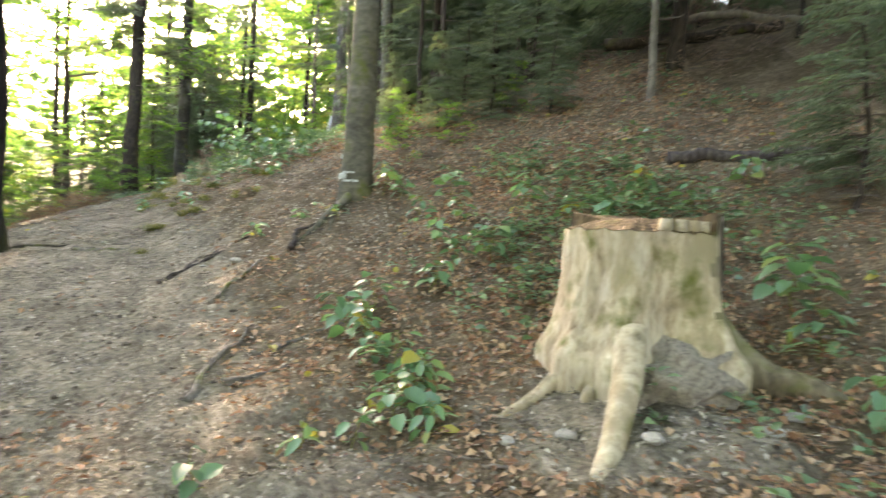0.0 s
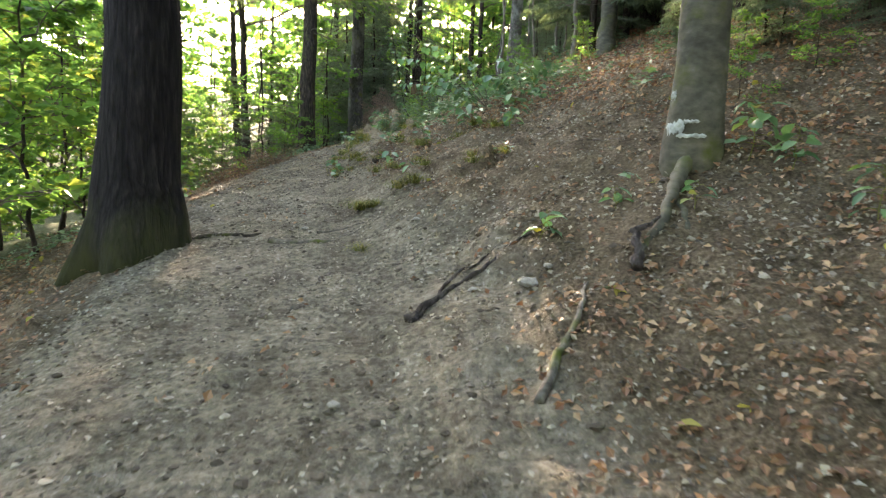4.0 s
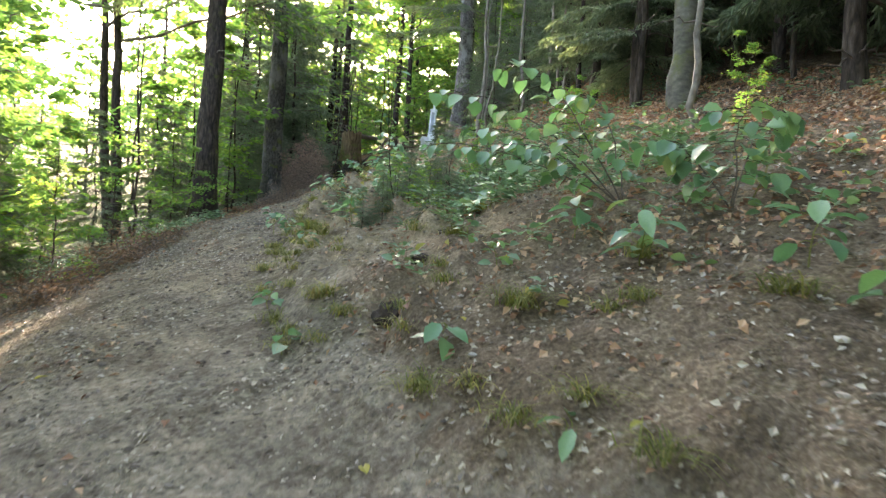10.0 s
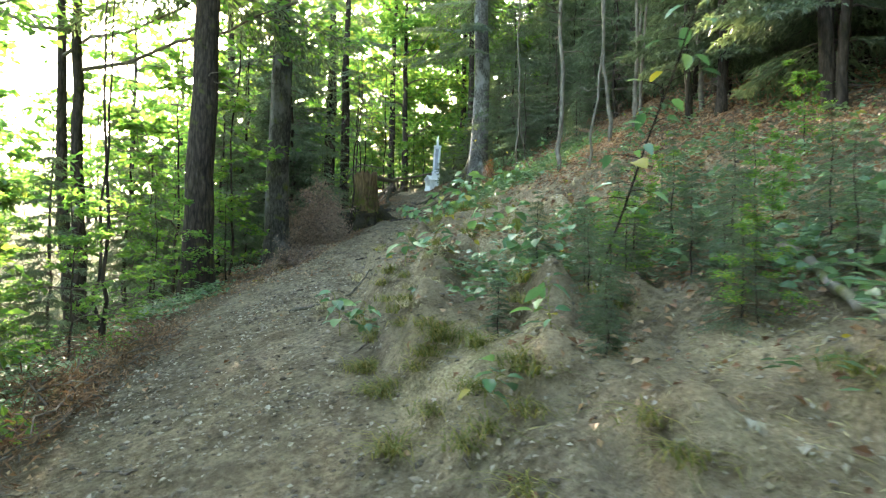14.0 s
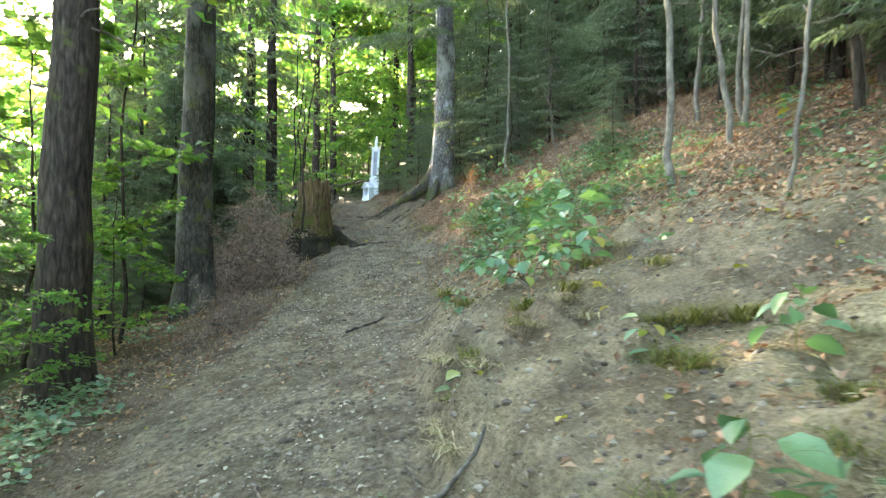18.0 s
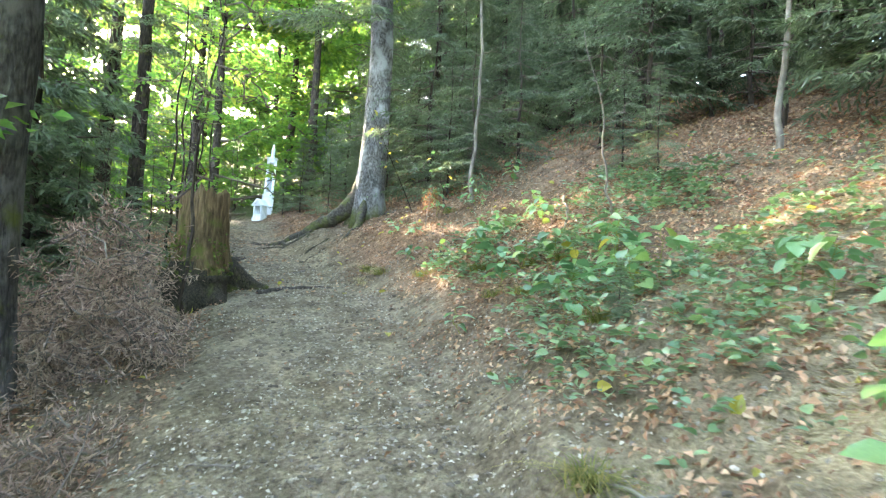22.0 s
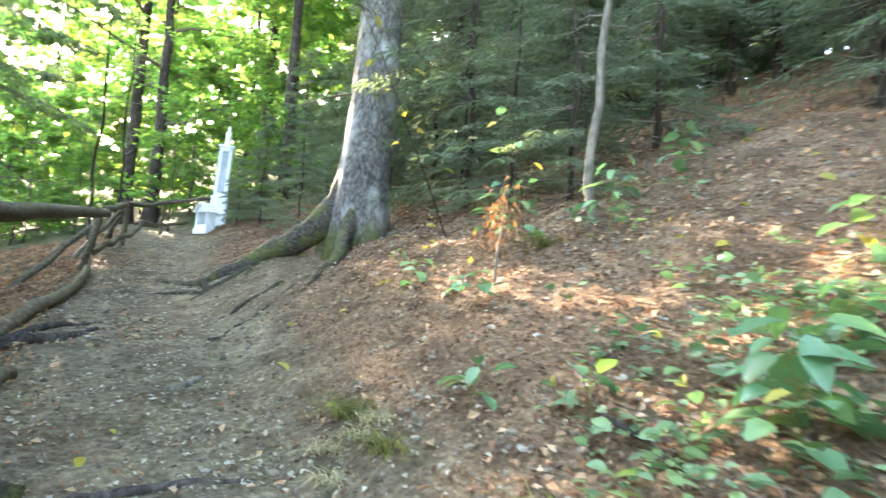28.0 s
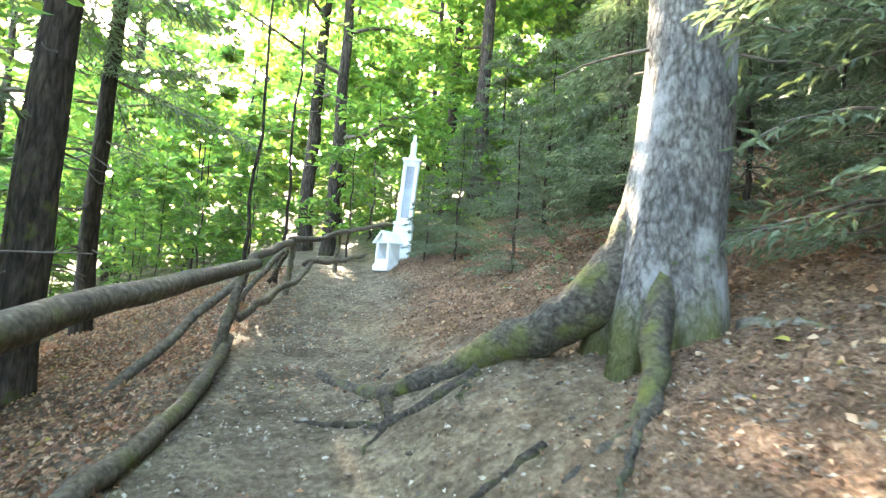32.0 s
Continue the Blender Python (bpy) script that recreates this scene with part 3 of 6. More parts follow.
def leaves(origins, along, normal, length, width, fold=0.25, rich=False):
    """Leaf blades: arrays of bases, directions and normals; each is a folded blade of its own."""
    along = along / (np.linalg.norm(along, axis=1)[:, None] + 1e-9)
    across = np.cross(normal, along)
    across /= np.linalg.norm(across, axis=1)[:, None] + 1e-9
    nrm = np.cross(along, across)
    L, W = np.asarray(length)[:, None], np.asarray(width)[:, None]
    n = len(origins)
    if not rich:
        v = np.stack([origins, origins + 0.45 * L * along + W * across + fold * W * nrm, origins + L * along - 0.15 * L * nrm,
                      origins + 0.45 * L * along - W * across + fold * W * nrm], 1).reshape(-1, 3)
        k = np.arange(n)[:, None] * 4
        f = np.vstack([k + [0, 2, 1], k + [0, 3, 2]])
        return v, f
    rows = [origins, origins + 0.5 * L * along - 0.02 * L * nrm, origins + L * along - 0.2 * L * nrm]
    edge = []
    for s in (1, -1):
        edge += [origins + 0.22 * L * along + s * 0.8 * W * across + fold * W * nrm, origins + 0.55 * L * along + s * W * across + fold * W * nrm - 0.03 * L * nrm,
                 origins + 0.82 * L * along + s * 0.55 * W * across + 0.5 * fold * W * nrm - 0.12 * L * nrm]
    v = np.stack(rows + edge, 1).reshape(-1, 3)
    k = np.arange(n)[:, None] * 9
    tri = [(0, 1, 3), (1, 4, 3), (1, 5, 4), (1, 2, 5), (0, 6, 1), (1, 6, 7), (1, 7, 8), (1, 8, 2)]
    return v, np.vstack([k + list(t) for t in tri])


def unit(rng, n):
    v = rng.normal(0, 1, (n, 3))
    return v / np.linalg.norm(v, axis=1)[:, None]


# ---------------------------------------------------------------- ground
def spread(lo, hi, step, far, count):
    mid = np.arange(lo, hi + step / 2, step)
    out = np.geomspace(step * 3, far, count)
    return np.concatenate([lo - out[::-1], mid, hi + out])


def build_ground():
    xs, ys = spread(-7.5, 4.0, 0.05, 1500, 60), spread(-1.0, 41.0, 0.06, 1500, 55)
    X, Y = np.meshgrid(xs, ys)
    Z, trail = land(X, Y)
    nx, ny = len(xs), len(ys)
    i, j = np.meshgrid(np.arange(ny - 1), np.arange(nx - 1), indexing="ij")
    a = (i * nx + j).ravel()
    me = mesh_from("ground", np.stack([X, Y, Z], -1).reshape(-1, 3), np.stack([a, a + 1, a + nx + 1, a + nx], -1), GROUND)
    at = me.attributes.new("trail", "FLOAT", "POINT")
    at.data.foreach_set("value", trail.ravel().astype(np.float32))
    D = X - eased(np.clip(Y, -4, 41), 1)
    blots = smooth(0.5 + 0.8 * waves(X, Y, 0.7, 2) + 0.5 * waves(X, Y, 2.1, 4))
    needles = smooth((Y - 22.5) / 4) * smooth((D - 0.75 + 0.3 * waves(X, Y, 1.4, 1)) / 0.7) * (0.55 + 0.45 * blots)
    needles = needles * (1 - trail)
    straw = smooth((Y - 11) / 3) * smooth((24 - Y) / 3) * smooth((D - 0.95 + 0.3 * waves(X, Y, 1.4, 1)) / 0.5) * smooth((5.5 - D) / 2) * (0.25 + 0.7 * blots)
    cover = np.clip(smooth((-D - 3.0) / 2) + smooth((Y - 40.5) / 2) * smooth((np.abs(D) - 0.8) / 0.5) + smooth((D - 9) / 3) * 0.5, 0, 1)
    # trail soil goes darker and browner from about y = 10 onward
    browner = smooth((Y - 10.5 + 1.2 * waves(X, Y, 0.6, 3)) / 4) * (0.75 + 0.25 * blots)
    for key, field in (("needles", needles), ("straw", straw), ("cover", cover), ("browner", browner)):
        at = me.attributes.new(key, "FLOAT", "POINT")
        at.data.foreach_set("value", field.ravel().astype(np.float32))
    return tagged(new("ground", me), "sloping forest floor of grey-brown trodden soil and humus", "forest floor", kind="structure")


build_ground()


# ---------------------------------------------------------------- trees
def trunk_line(rng, tall, lean, n=26, wobble=0.12):
    top = np.array([lean[0] * tall, lean[1] * tall, tall])
    p = bend((0, 0, 0), top, n, wobble, rng)
    p[:, 2] = np.linspace(0, 1, n) ** 1.5 * tall
    p[0, 2] = -0.5
    return p


def broadleaf_crown(rng, line, r0, first, count, reach, n_leaves, size, flat=0.35):
    """Limbs and leaf sprays: (tubes, leaf verts, leaf faces)."""
    tubes, spots, dirs = [], [], []
    tall = line[-1, 2]
    for k in range(count):
        h = first + (tall * 0.97 - first) * (k + rng.random() * 0.8) / count
        at = np.array([np.interp(h, line[:, 2], line[:, c]) for c in range(3)])
        yaw = k * 2.4 + rng.normal(0, 0.5)
        part = (h - first) / max(tall - first, 0.1)
        ln = reach * (1.0 - 0.65 * part ** 1.4) * rng.uniform(0.7, 1.15)
        end = at + np.array([math.cos(yaw) * ln, math.sin(yaw) * ln, ln * rng.uniform(0.05, 0.5) + 0.3 * part * ln])
        limb = bend(at, end, 7, 0.35, rng)
        tubes.append(tube(limb, np.linspace(r0 * 0.3 * (1 - 0.6 * part) + 0.008, 0.006, 7), 5, cap=False))
        for _ in range(7):
            s = rng.uniform(0.25, 1.0)
            a = limb[min(6, int(s * 6))]
            yw = yaw + rng.normal(0, 0.8)
            l2 = ln * rng.uniform(0.2, 0.45)
            b = a + np.array([math.cos(yw) * l2, math.sin(yw) * l2, rng.normal(0.05, 0.2) * l2])
            twig = bend(a, b, 4, 0.12, rng)
            tubes.append(tube(twig, np.linspace(0.012, 0.004, 4), 3, cap=False))
            spots.append((a, b))
    a, b = np.array([s[0] for s in spots]), np.array([s[1] for s in spots])
    pick = rng.integers(0, len(spots), n_leaves)
    s = rng.uniform(0.1, 1.12, n_leaves)[:, None]
    ln = np.linalg.norm(b - a, axis=1)[pick][:, None]
    pos = a[pick] + s * (b - a)[pick] + rng.normal(0, 1, (n_leaves, 3)) * ln * np.array([0.3, 0.3, 0.3 * flat])
    along = (b - a)[pick] / (ln + 1e-6) + rng.normal(0, 0.8, (n_leaves, 3)) * [1, 1, 0.4]
    nrm = np.array([0, 0, 1.0]) + rng.normal(0, 0.45, (n_leaves, 3))
    L = size * rng.uniform(0.6, 1.3, n_leaves)
    v, f = leaves(pos, along, nrm, L, L * 0.33)
    return tubes, v, f


def broadleaf_tree(name, x, y, tall, r, first, label, seed, bark=None, lean=(0, 0), n_leaves=7000, size=0.16, reach=4.0, count=12, lobes=None,
                   group="trees on the slope", sides=18, category="tree", wobble=0.12):
    rng = np.random.default_rng(seed)
    t = thing(name, (x, y, height(x, y)), label, category, group)
    line = trunk_line(rng, tall, lean, 26, wobble)
    radii = r * (1 - 0.85 * np.linspace(0, 1, len(line)) ** 1.5)
    radii = radii * (1 + 0.35 * np.exp(-np.maximum(line[:, 2], 0) / (1.2 * r + 0.05)))
    piece("trunk", tube_mesh("trunk", [tube(line, radii, sides, True, lobes, 0.012, seed)], bark or BARK_BROWN), t)
    tubes, v, f = broadleaf_crown(rng, line, r, first, count, reach, n_leaves, size)
    tagged(piece("branching", tube_mesh("branching", tubes, TWIG), t), kind="stuff")
    tagged(piece("crown", mesh_from("crown", v, f, LEAF_SUN, False), t), kind="stuff")
    return t


def needle_sprays(rng, tubes, at, yaw, ln, droop, step, size, thick, dead=False, m=5):
    """One spruce bough with its side twigs; returns bases, directions, lengths, widths of needle tufts."""
    end = at + np.array([math.cos(yaw) * ln, math.sin(yaw) * ln, -droop * ln])
    limb = bend(at, end, 6, 0.1, rng, -0.04 * ln)
    tubes.append(tube(limb, np.linspace(thick, 0.004, 6), 4, cap=False))
    if dead:
        return None
    n = max(3, int(ln / step))
    s = np.linspace(0.18, 1.0, n)
    base = np.stack([np.interp(s, np.linspace(0, 1, 6), limb[:, c]) for c in range(3)], 1)
    fwd = (end - at) / ln
    side = np.array([-math.sin(yaw), math.cos(yaw), 0])
    out = []
    for sg in (1, -1):
        tl = (0.34 * ln * (1.1 - s) + 0.1)[:, None] * rng.uniform(0.7, 1.2, (n, 1))
        d = fwd * 0.75 + sg * side + np.array([0, 0, -0.28])
        d = d / np.linalg.norm(d)
        u = np.linspace(0, 1, m)
        p = (base[:, None] + u[None, :, None] * tl[:, None] * d).reshape(-1, 3)
        out.append((p, np.repeat(d[None], n * m, 0), np.full(n * m, size)))
    out.append((base, np.repeat(fwd[None], n, 0), np.full(n, size)))
    return [np.concatenate(c) for c in zip(*out)]


def spruce_tree(name, x, y, tall, r, first, label, seed, spread_=1.6, step=0.14, size=0.16, gap=0.4, bark=None, dead_to=0.0, group="spruces on the slope",
                category="tree", lobes=None, sides=14, per=5, blade=0.16, along=5):
    rng = np.random.default_rng(seed)
    t = thing(name, (x, y, height(x, y)), label, category, group)
    line = trunk_line(rng, tall, (rng.normal(0, 0.008), rng.normal(0, 0.008)), 22, 0.1)
    radii = r * (1 - 0.93 * np.linspace(0, 1, 22) ** 1.5)
    radii = radii * (1 + 0.4 * np.exp(-np.maximum(line[:, 2], 0) / (1.3 * r + 0.02)))
    piece("trunk", tube_mesh("trunk", [tube(line, radii, sides, True, lobes, 0.015, seed)], bark or BARK_BROWN), t)
    tubes, sets = [], []
    h = dead_to if dead_to else first
    while h < tall * 0.985:
        part = h / tall
        at = np.array([np.interp(h, line[:, 2], line[:, c]) for c in range(3)])
        for k in range(per):
            yaw = rng.uniform(0, 2 * np.pi)
            ln = spread_ * (1 - part) ** 0.75 * rng.uniform(0.65, 1.15) + 0.12
            dead = h < first
            got = needle_sprays(rng, tubes, at, yaw, ln * (0.3 if dead else 1), rng.uniform(0.05, 0.35), step, size, 0.006 + 0.012 * (1 - part), dead, along)
            if got:
                sets.append(got)
        h += gap * rng.uniform(0.7, 1.3)
    tagged(piece("branching", tube_mesh("branching", tubes, TWIG), t), kind="stuff")
    base, d, L = (np.concatenate(c) for c in zip(*sets))
    n = len(base)
    v1, f1 = leaves(base, d + rng.normal(0, 0.35, (n, 3)), np.array([0, 0, 1.0]) + rng.normal(0, 0.5, (n, 3)), L * rng.uniform(0.7, 1.3, n), L * blade, 0.4)
    tagged(piece("crown", mesh_from("crown", v1, f1, NEEDLE, False), t), kind="stuff")
    return t


def pole_tree(name, x, y, tall, r, label, seed, lean=(0, 0), bark=None, twigs=10, group="thin bare saplings", category="sapling"):
    """A thin, nearly bare stem with dead side twigs."""
    rng = np.random.default_rng(seed)
    t = thing(name, (x, y, height(x, y)), label, category, group)
    line = trunk_line(rng, tall, lean, 16, 0.14)
    piece("stem", tube_mesh("stem", [tube(line, r * np.linspace(1.15, 0.25, 16), 8, True)], bark or BARK_POLE), t)
    tubes = []
    for _ in range(twigs):
        h = rng.uniform(0.12, 0.9) * tall
        at = np.array([np.interp(h, line[:, 2], line[:, c]) for c in range(3)])
        yaw, ln = rng.uniform(0, 6.28), rng.uniform(0.25, 0.9)
        tubes.append(tube(bend(at, at + np.array([math.cos(yaw) * ln, math.sin(yaw) * ln, rng.uniform(-0.25, 0.3) * ln]), 5, 0.12, rng), np.linspace(r * 0.28, 0.003, 5), 4, cap=False))
    tagged(piece("dead_twiggery", tube_mesh("dead_twiggery", tubes, TWIG), t), kind="stuff")
    return t


# ---------------------------------------------------------------- the marked trees along the trail
broadleaf_tree("oak_tree", -4.35, 8.5, 17, 0.35, 6.0, "thick dark tree with furrowed bark and flared base", 11, BARK_FOOT, (0.015, 0.0),
               6000, 0.17, 5.0, 12, (5, 0.34, 0.42), sides=40)
beech = broadleaf_tree("beech_tree", 0.29, 7.63, 16, 0.178, 4.5, "smooth grey-green beech with white lichen rings near its foot", 12, BARK_BEECH, (0.008, 0.0),
                       5000, 0.15, 4.2, 12, (3, 0.05, 0.18), sides=24, wobble=0.03)
spruce_tree("spruce_tree", -6.88, 23.3, 19, 0.27, 5.0, "tall brown spruce trunk standing at the trail edge", 13, 3.2, 0.12, 0.16, 0.8, BARK_BROWN, 3.9, along=8, blade=0.14, sides=24, lobes=(4, 0.08, 0.4))
spruce_tree("spruce_tree", -5.85, 26.1, 20, 0.27, 7.0, "tall grey spruce trunk on the downhill side", 14, 2.8, 0.12, 0.16, 0.85, BARK_SPRUCE, 4.0, along=8, blade=0.14, sides=24, lobes=(4, 0.08, 0.4))
broadleaf_tree("beech_tree", -9.3, 24.6, 14, 0.14, 5.0, "slim dark trunk against the bright sky", 15, BARK_BROWN, (-0.03, 0.0), 5000, 0.18, 5.2, 12)
broadleaf_tree("beech_tree", -10.1, 26.1, 15, 0.14, 5.5, "slim dark trunk leaning against the bright sky", 16, BARK_BROWN, (-0.04, 0.0), 4500, 0.18, 4.6, 11)
spruce_tree("spruce_tree", 0.08, 32.7, 21, 0.315, 4.2, "big old spruce with pale flaking bark and mossy roots", 17, 3.2, 0.11, 0.15, 0.8, BARK_OLD, 1.9, along=8, blade=0.14,
            sides=40, lobes=(5, 0.26, 0.5))
broadleaf_tree("beech_tree", 1.35, 16.4, 15, 0.17, 4.5, "grey beech trunk leaning on the upper slope", 18, BARK_BEECH, (-0.03, 0.02), 4000, 0.17, 3.6, 10)
for k, (x, y, r) in enumerate([(-4.5, 35.2, 0.19), (-5.2, 36.7, 0.15), (-5.0, 38.7, 0.13)]):
    spruce_tree("spruce_tree", x, y, 16 + k, r, 3.6, "dark spruce behind the wooden rail with drooping boughs", 70 + k, 2.3, 0.12, 0.12, 0.8, None, 1.2, sides=14, per=4, along=7, blade=0.13)
for k, (x, y, tall, r, lx) in enumerate([(-0.75, 21.5, 7, 0.042, 0.01), (0.25, 21.7, 7, 0.036, -0.03), (0.85, 22.2, 8, 0.036, 0.0), (1.87, 24.3, 7, 0.04, 0.02),
                                         (-0.25, 24.6, 2.0, 0.014, -0.3), (0.5, 28.9, 7, 0.034, 0.0), (4.2, 7.8, 8, 0.055, -0.03), (0.4, 14.2, 5, 0.04, -0.05),
                                         (1.2, 22.6, 6, 0.035, 0.02), (1.6, 21.2, 6, 0.04, -0.02), (2.4, 22.0, 7, 0.04, 0.03), (-0.9, 19.9, 5, 0.02, 0.02)]):
    pole_tree("sapling", x, y, tall, r, "thin pale bare sapling stem on the slope", 30 + k, (lx, 0), None, 4 if tall < 3 else 10)
for k, (x, y, tall) in enumerate([(-3.95, 30.6, 4), (-4.1, 31.1, 5), (-3.8, 31.5, 3.5), (-7.3, 20.2, 6), (-7.7, 21.4, 6), (-6.6, 25.0, 6), (-2.9, 37.6, 7), (-2.5, 38.9, 6)]):
    pole_tree("sapling", x, y, tall, 0.028, "thin dark stem among the trees below the trail", 45 + k, (0.01, 0), BARK_BROWN, 8)

# ---------------------------------------------------------------- the woods around
RNG = np.random.default_rng(77)


def off_trail(x, y):
    return x - float(eased(np.array(min(max(y, -4.0), 41.0)), 1))


def sky_gap(x, y):
    """The opening through which the low sky shows."""
    for ox, oy in ((-2.3, 6.3), (-3.0, 9.0), (-4.1, 11.6), (-4.8, 15.0)):
        bearing = math.degrees(math.atan2(-(x - ox), y - oy))
        if 17.0 < bearing < 30.0 and 7 < math.hypot(x - ox, y - oy) < 60:
            return True
    return False


# sunflecks on the forest floor: a gap in the crowns lies towards the sun from each
SUNFLECKS = [(-1.6, 28.5), (-1.9, 28.0), (-0.72, 31.4), (-0.64, 30.1)]


def shades_fleck(x, y, tall, wide):
    """Whether a tree there would stand in the sun of a fleck."""
    for fx, fy in SUNFLECKS:
        along = (y - fy) * math.cos(SUN_AZ) - (x - fx) * math.sin(SUN_AZ)
        across = abs((x - fx) * math.cos(SUN_AZ) + (y - fy) * math.sin(SUN_AZ))
        if along > 0.5 and across < wide and height(x, y) + tall > height(fx, fy) + along * math.tan(SUN_EL) - 0.3:
            return True
    return False


def plant(masters_, x, y, lo=0.8, hi=1.2, tall=0.0, wide=0.0):
    m = masters_[int(RNG.integers(0, len(masters_)))]
    s = float(RNG.uniform(lo, hi))
    turn = float(RNG.uniform(0, 360))
    if tall and shades_fleck(x, y, tall * s, wide):
        return
    ob = copy_thing(m, Matrix.Translation((x, y, height(x, y) - 0.05)) @ pose(0, 0, 0, 0, 0, turn))
    ob.scale = (s, s, s)


def scatter(area, apart, test, tries=1500):
    got = []
    for _ in range(tries):
        x, y = float(RNG.uniform(area[0], area[1])), float(RNG.uniform(area[2], area[3]))
        if test(x, y, off_trail(x, y)) and all((x - a) ** 2 + (y - b) ** 2 > apart ** 2 for a, b in got):
            got.append((x, y))
    return got


near_leafy = [broadleaf_tree("beech_tree", -11 - 3 * k, 15 - 4.0 * k, 14 + k, 0.15 + 0.03 * k, 2.4, "leafy beech on the valley side, lit from behind", 50 + k, None, (0, 0), 4600, 0.21, 4.2, 14,
                             group="leafy trees", sides=10) for k in range(2)]
far_leafy = [broadleaf_tree("beech_tree", -26 - 3 * k, 30 + 5 * k, 16 + k, 0.17, 2.5, "distant leafy tree in the backlit wood", 54 + k, None, (0, 0), 2300, 0.5, 4.8, 13,
                            group="leafy trees", sides=7) for k in range(2)]
young = [broadleaf_tree("young_beech", -8.2 - k, 13.0 + 3 * k, 4.6 + 0.8 * k, 0.035, 0.4, "young leafy beech filling the understorey", 57 + k, BARK_BROWN, (0, 0), 1600, 0.18, 1.9, 12,
                        group="young leafy trees", sides=6, category="young tree") for k in range(3)]
firs = [spruce_tree("spruce_tree", 7.5 + 2 * k, 12.0 + 7 * k, 14 + 2 * k, 0.115, 0.9, "dark slender spruce in the stand up the slope", 60 + k, 1.9, 0.12, 0.14, 0.5, None, 0.4,
                    group="dark spruce stand", sides=8, per=6, along=10, blade=0.14) for k in range(2)]
thicket = [spruce_tree("young_spruce", 2.6 + k, 27.0 + 3 * k, 4.5 + k, 0.05, 0.5, "dense dark young spruce on the slope", 64 + k, 1.35, 0.12, 0.12, 0.3, None, 0.15,
                       group="young spruces", sides=6, per=6, category="young tree", along=6, blade=0.14) for k in range(2)]
fine_spruce = [spruce_tree("young_spruce", 2.9, 33.6, 5.0, 0.045, 0.35, "young grey-green spruce with fine feathery boughs", 66, 1.3, 0.11, 0.1, 0.3, None, 0.15,
                           group="young spruces", sides=7, per=5, category="young tree", blade=0.13)]
young_far = [broadleaf_tree("young_beech", -9.5 - k, 47.0 + 3 * k, 5.0, 0.035, 0.4, "young leafy beech in the backlit understorey", 63 + k, BARK_BROWN, (0, 0), 800, 0.26, 1.9, 10,
                            group="young leafy trees", sides=5, category="young tree") for k in range(2)]
# added trees, crowns mostly out of view, that cut the light from above
canopy = [broadleaf_tree("beech_tree", -3.5 + 7 * k, -9.0 - 4 * k, 18 + k, 0.2, 6.5, "tall beech added to screen off the sky, mostly out of view", 80 + k, BARK_BROWN, (0, 0), 9500, 0.3, 5.8, 16,
                         group="tall trees of the canopy", sides=12) for k in range(2)]
poles = [pole_tree("sapling", 6.0 + k, 16 + k, 8, 0.05, "bare thin stem in the dark stand", 67 + k, (0.01, 0), BARK_BROWN, 14) for k in range(2)]

for x, y in scatter((-20, 9, -3, 58), 5.3, lambda x, y, d: (d < (-8.5 if y < 31 else -5.5) and x > -21 and y < 40 and not (x < -13 and 18 < y < 32)) and not sky_gap(x, y) or (y > 45 and -16 < x < 9)):
    plant(near_leafy, x, y, 0.8, 1.2, 14.5, 0.9)
for x, y in scatter((-46, 34, 18, 92), 6.0, lambda x, y, d: (d < -15 or y > 56) and not sky_gap(x, y)):
    plant(far_leafy, x, y, 0.8, 1.3, 16.5, 0.9)
for x, y in scatter((-16, 8, 4, 60), 3.1, lambda x, y, d: (-12 < d < (-4.3 if y < 30 else -6.5) and y < 42 and not (x > -8.5 and y < 11) and not sky_gap(x, y)) or (y > 42.5 and -14 < x < 9)):
    plant(young if y < 36 and x > -12 else young_far, x, y, 0.55, 1.2, 5.0, 0.8)
for x, y, s in [(-7.2, 12.2, 0.7), (-7.0, 10.8, 0.95), (-7.4, 9.6, 1.1), (-6.9, 16.6, 0.4), (-7.2, 19.0, 0.42), (-9.0, 20.5, 0.4), (-11.0, 24.5, 0.5), (-12.5, 28.0, 0.6)]:
    plant(young, x, y, s, s + 0.01)
for x, y in scatter((-2, 26, 4, 54), 3.5, lambda x, y, d: d > 6.5 + 1.5 * (y < 14)):
    plant(firs, x, y)
for x, y in scatter((0, 12, 23, 42), 1.9, lambda x, y, d: d > 3.3 + 0.8 * (y < 27) and d < 11 and not (y < 26 and d < 5)):
    plant(fine_spruce if 26.5 < y < 36 and off_trail(x, y) < 5.2 else thicket, x, y, 0.6, 1.15)
# light screens behind the start and up the slope, mostly unseen
for x, y in scatter((-14, 16, -22, 44), 4.6, lambda x, y, d: (y < -3.5 and abs(x) > 1.5) or (y < 40 and (9.0 if y < 12 else 6.5) < d < 13)):
    plant(canopy, x, y, 0.85, 1.1, 18, 3.0)
for x, y in scatter((1, 14, 5, 30), 1.5, lambda x, y, d: (8.5 if y < 11 else 5.0) < d < 13, 260):
    plant(poles, x, y, 0.7, 1.2)
for x, y, s in [(1.3, 18.0, 0.8), (2.2, 18.8, 0.75), (3.0, 16.9, 0.85), (3.8, 15.0, 0.85), (1.3, 20.2, 0.7), (3.2, 19.6, 0.8), (4.0, 12.8, 0.85), (4.6, 17.2, 0.9), (4.9, 14.6, 0.9), (5.4, 11.4, 0.85), (6.0, 16.0, 1.0), (2.6, 22.4, 0.8), (3.6, 21.4, 0.8)]:
    plant(firs, x, y, s, s + 0.01)
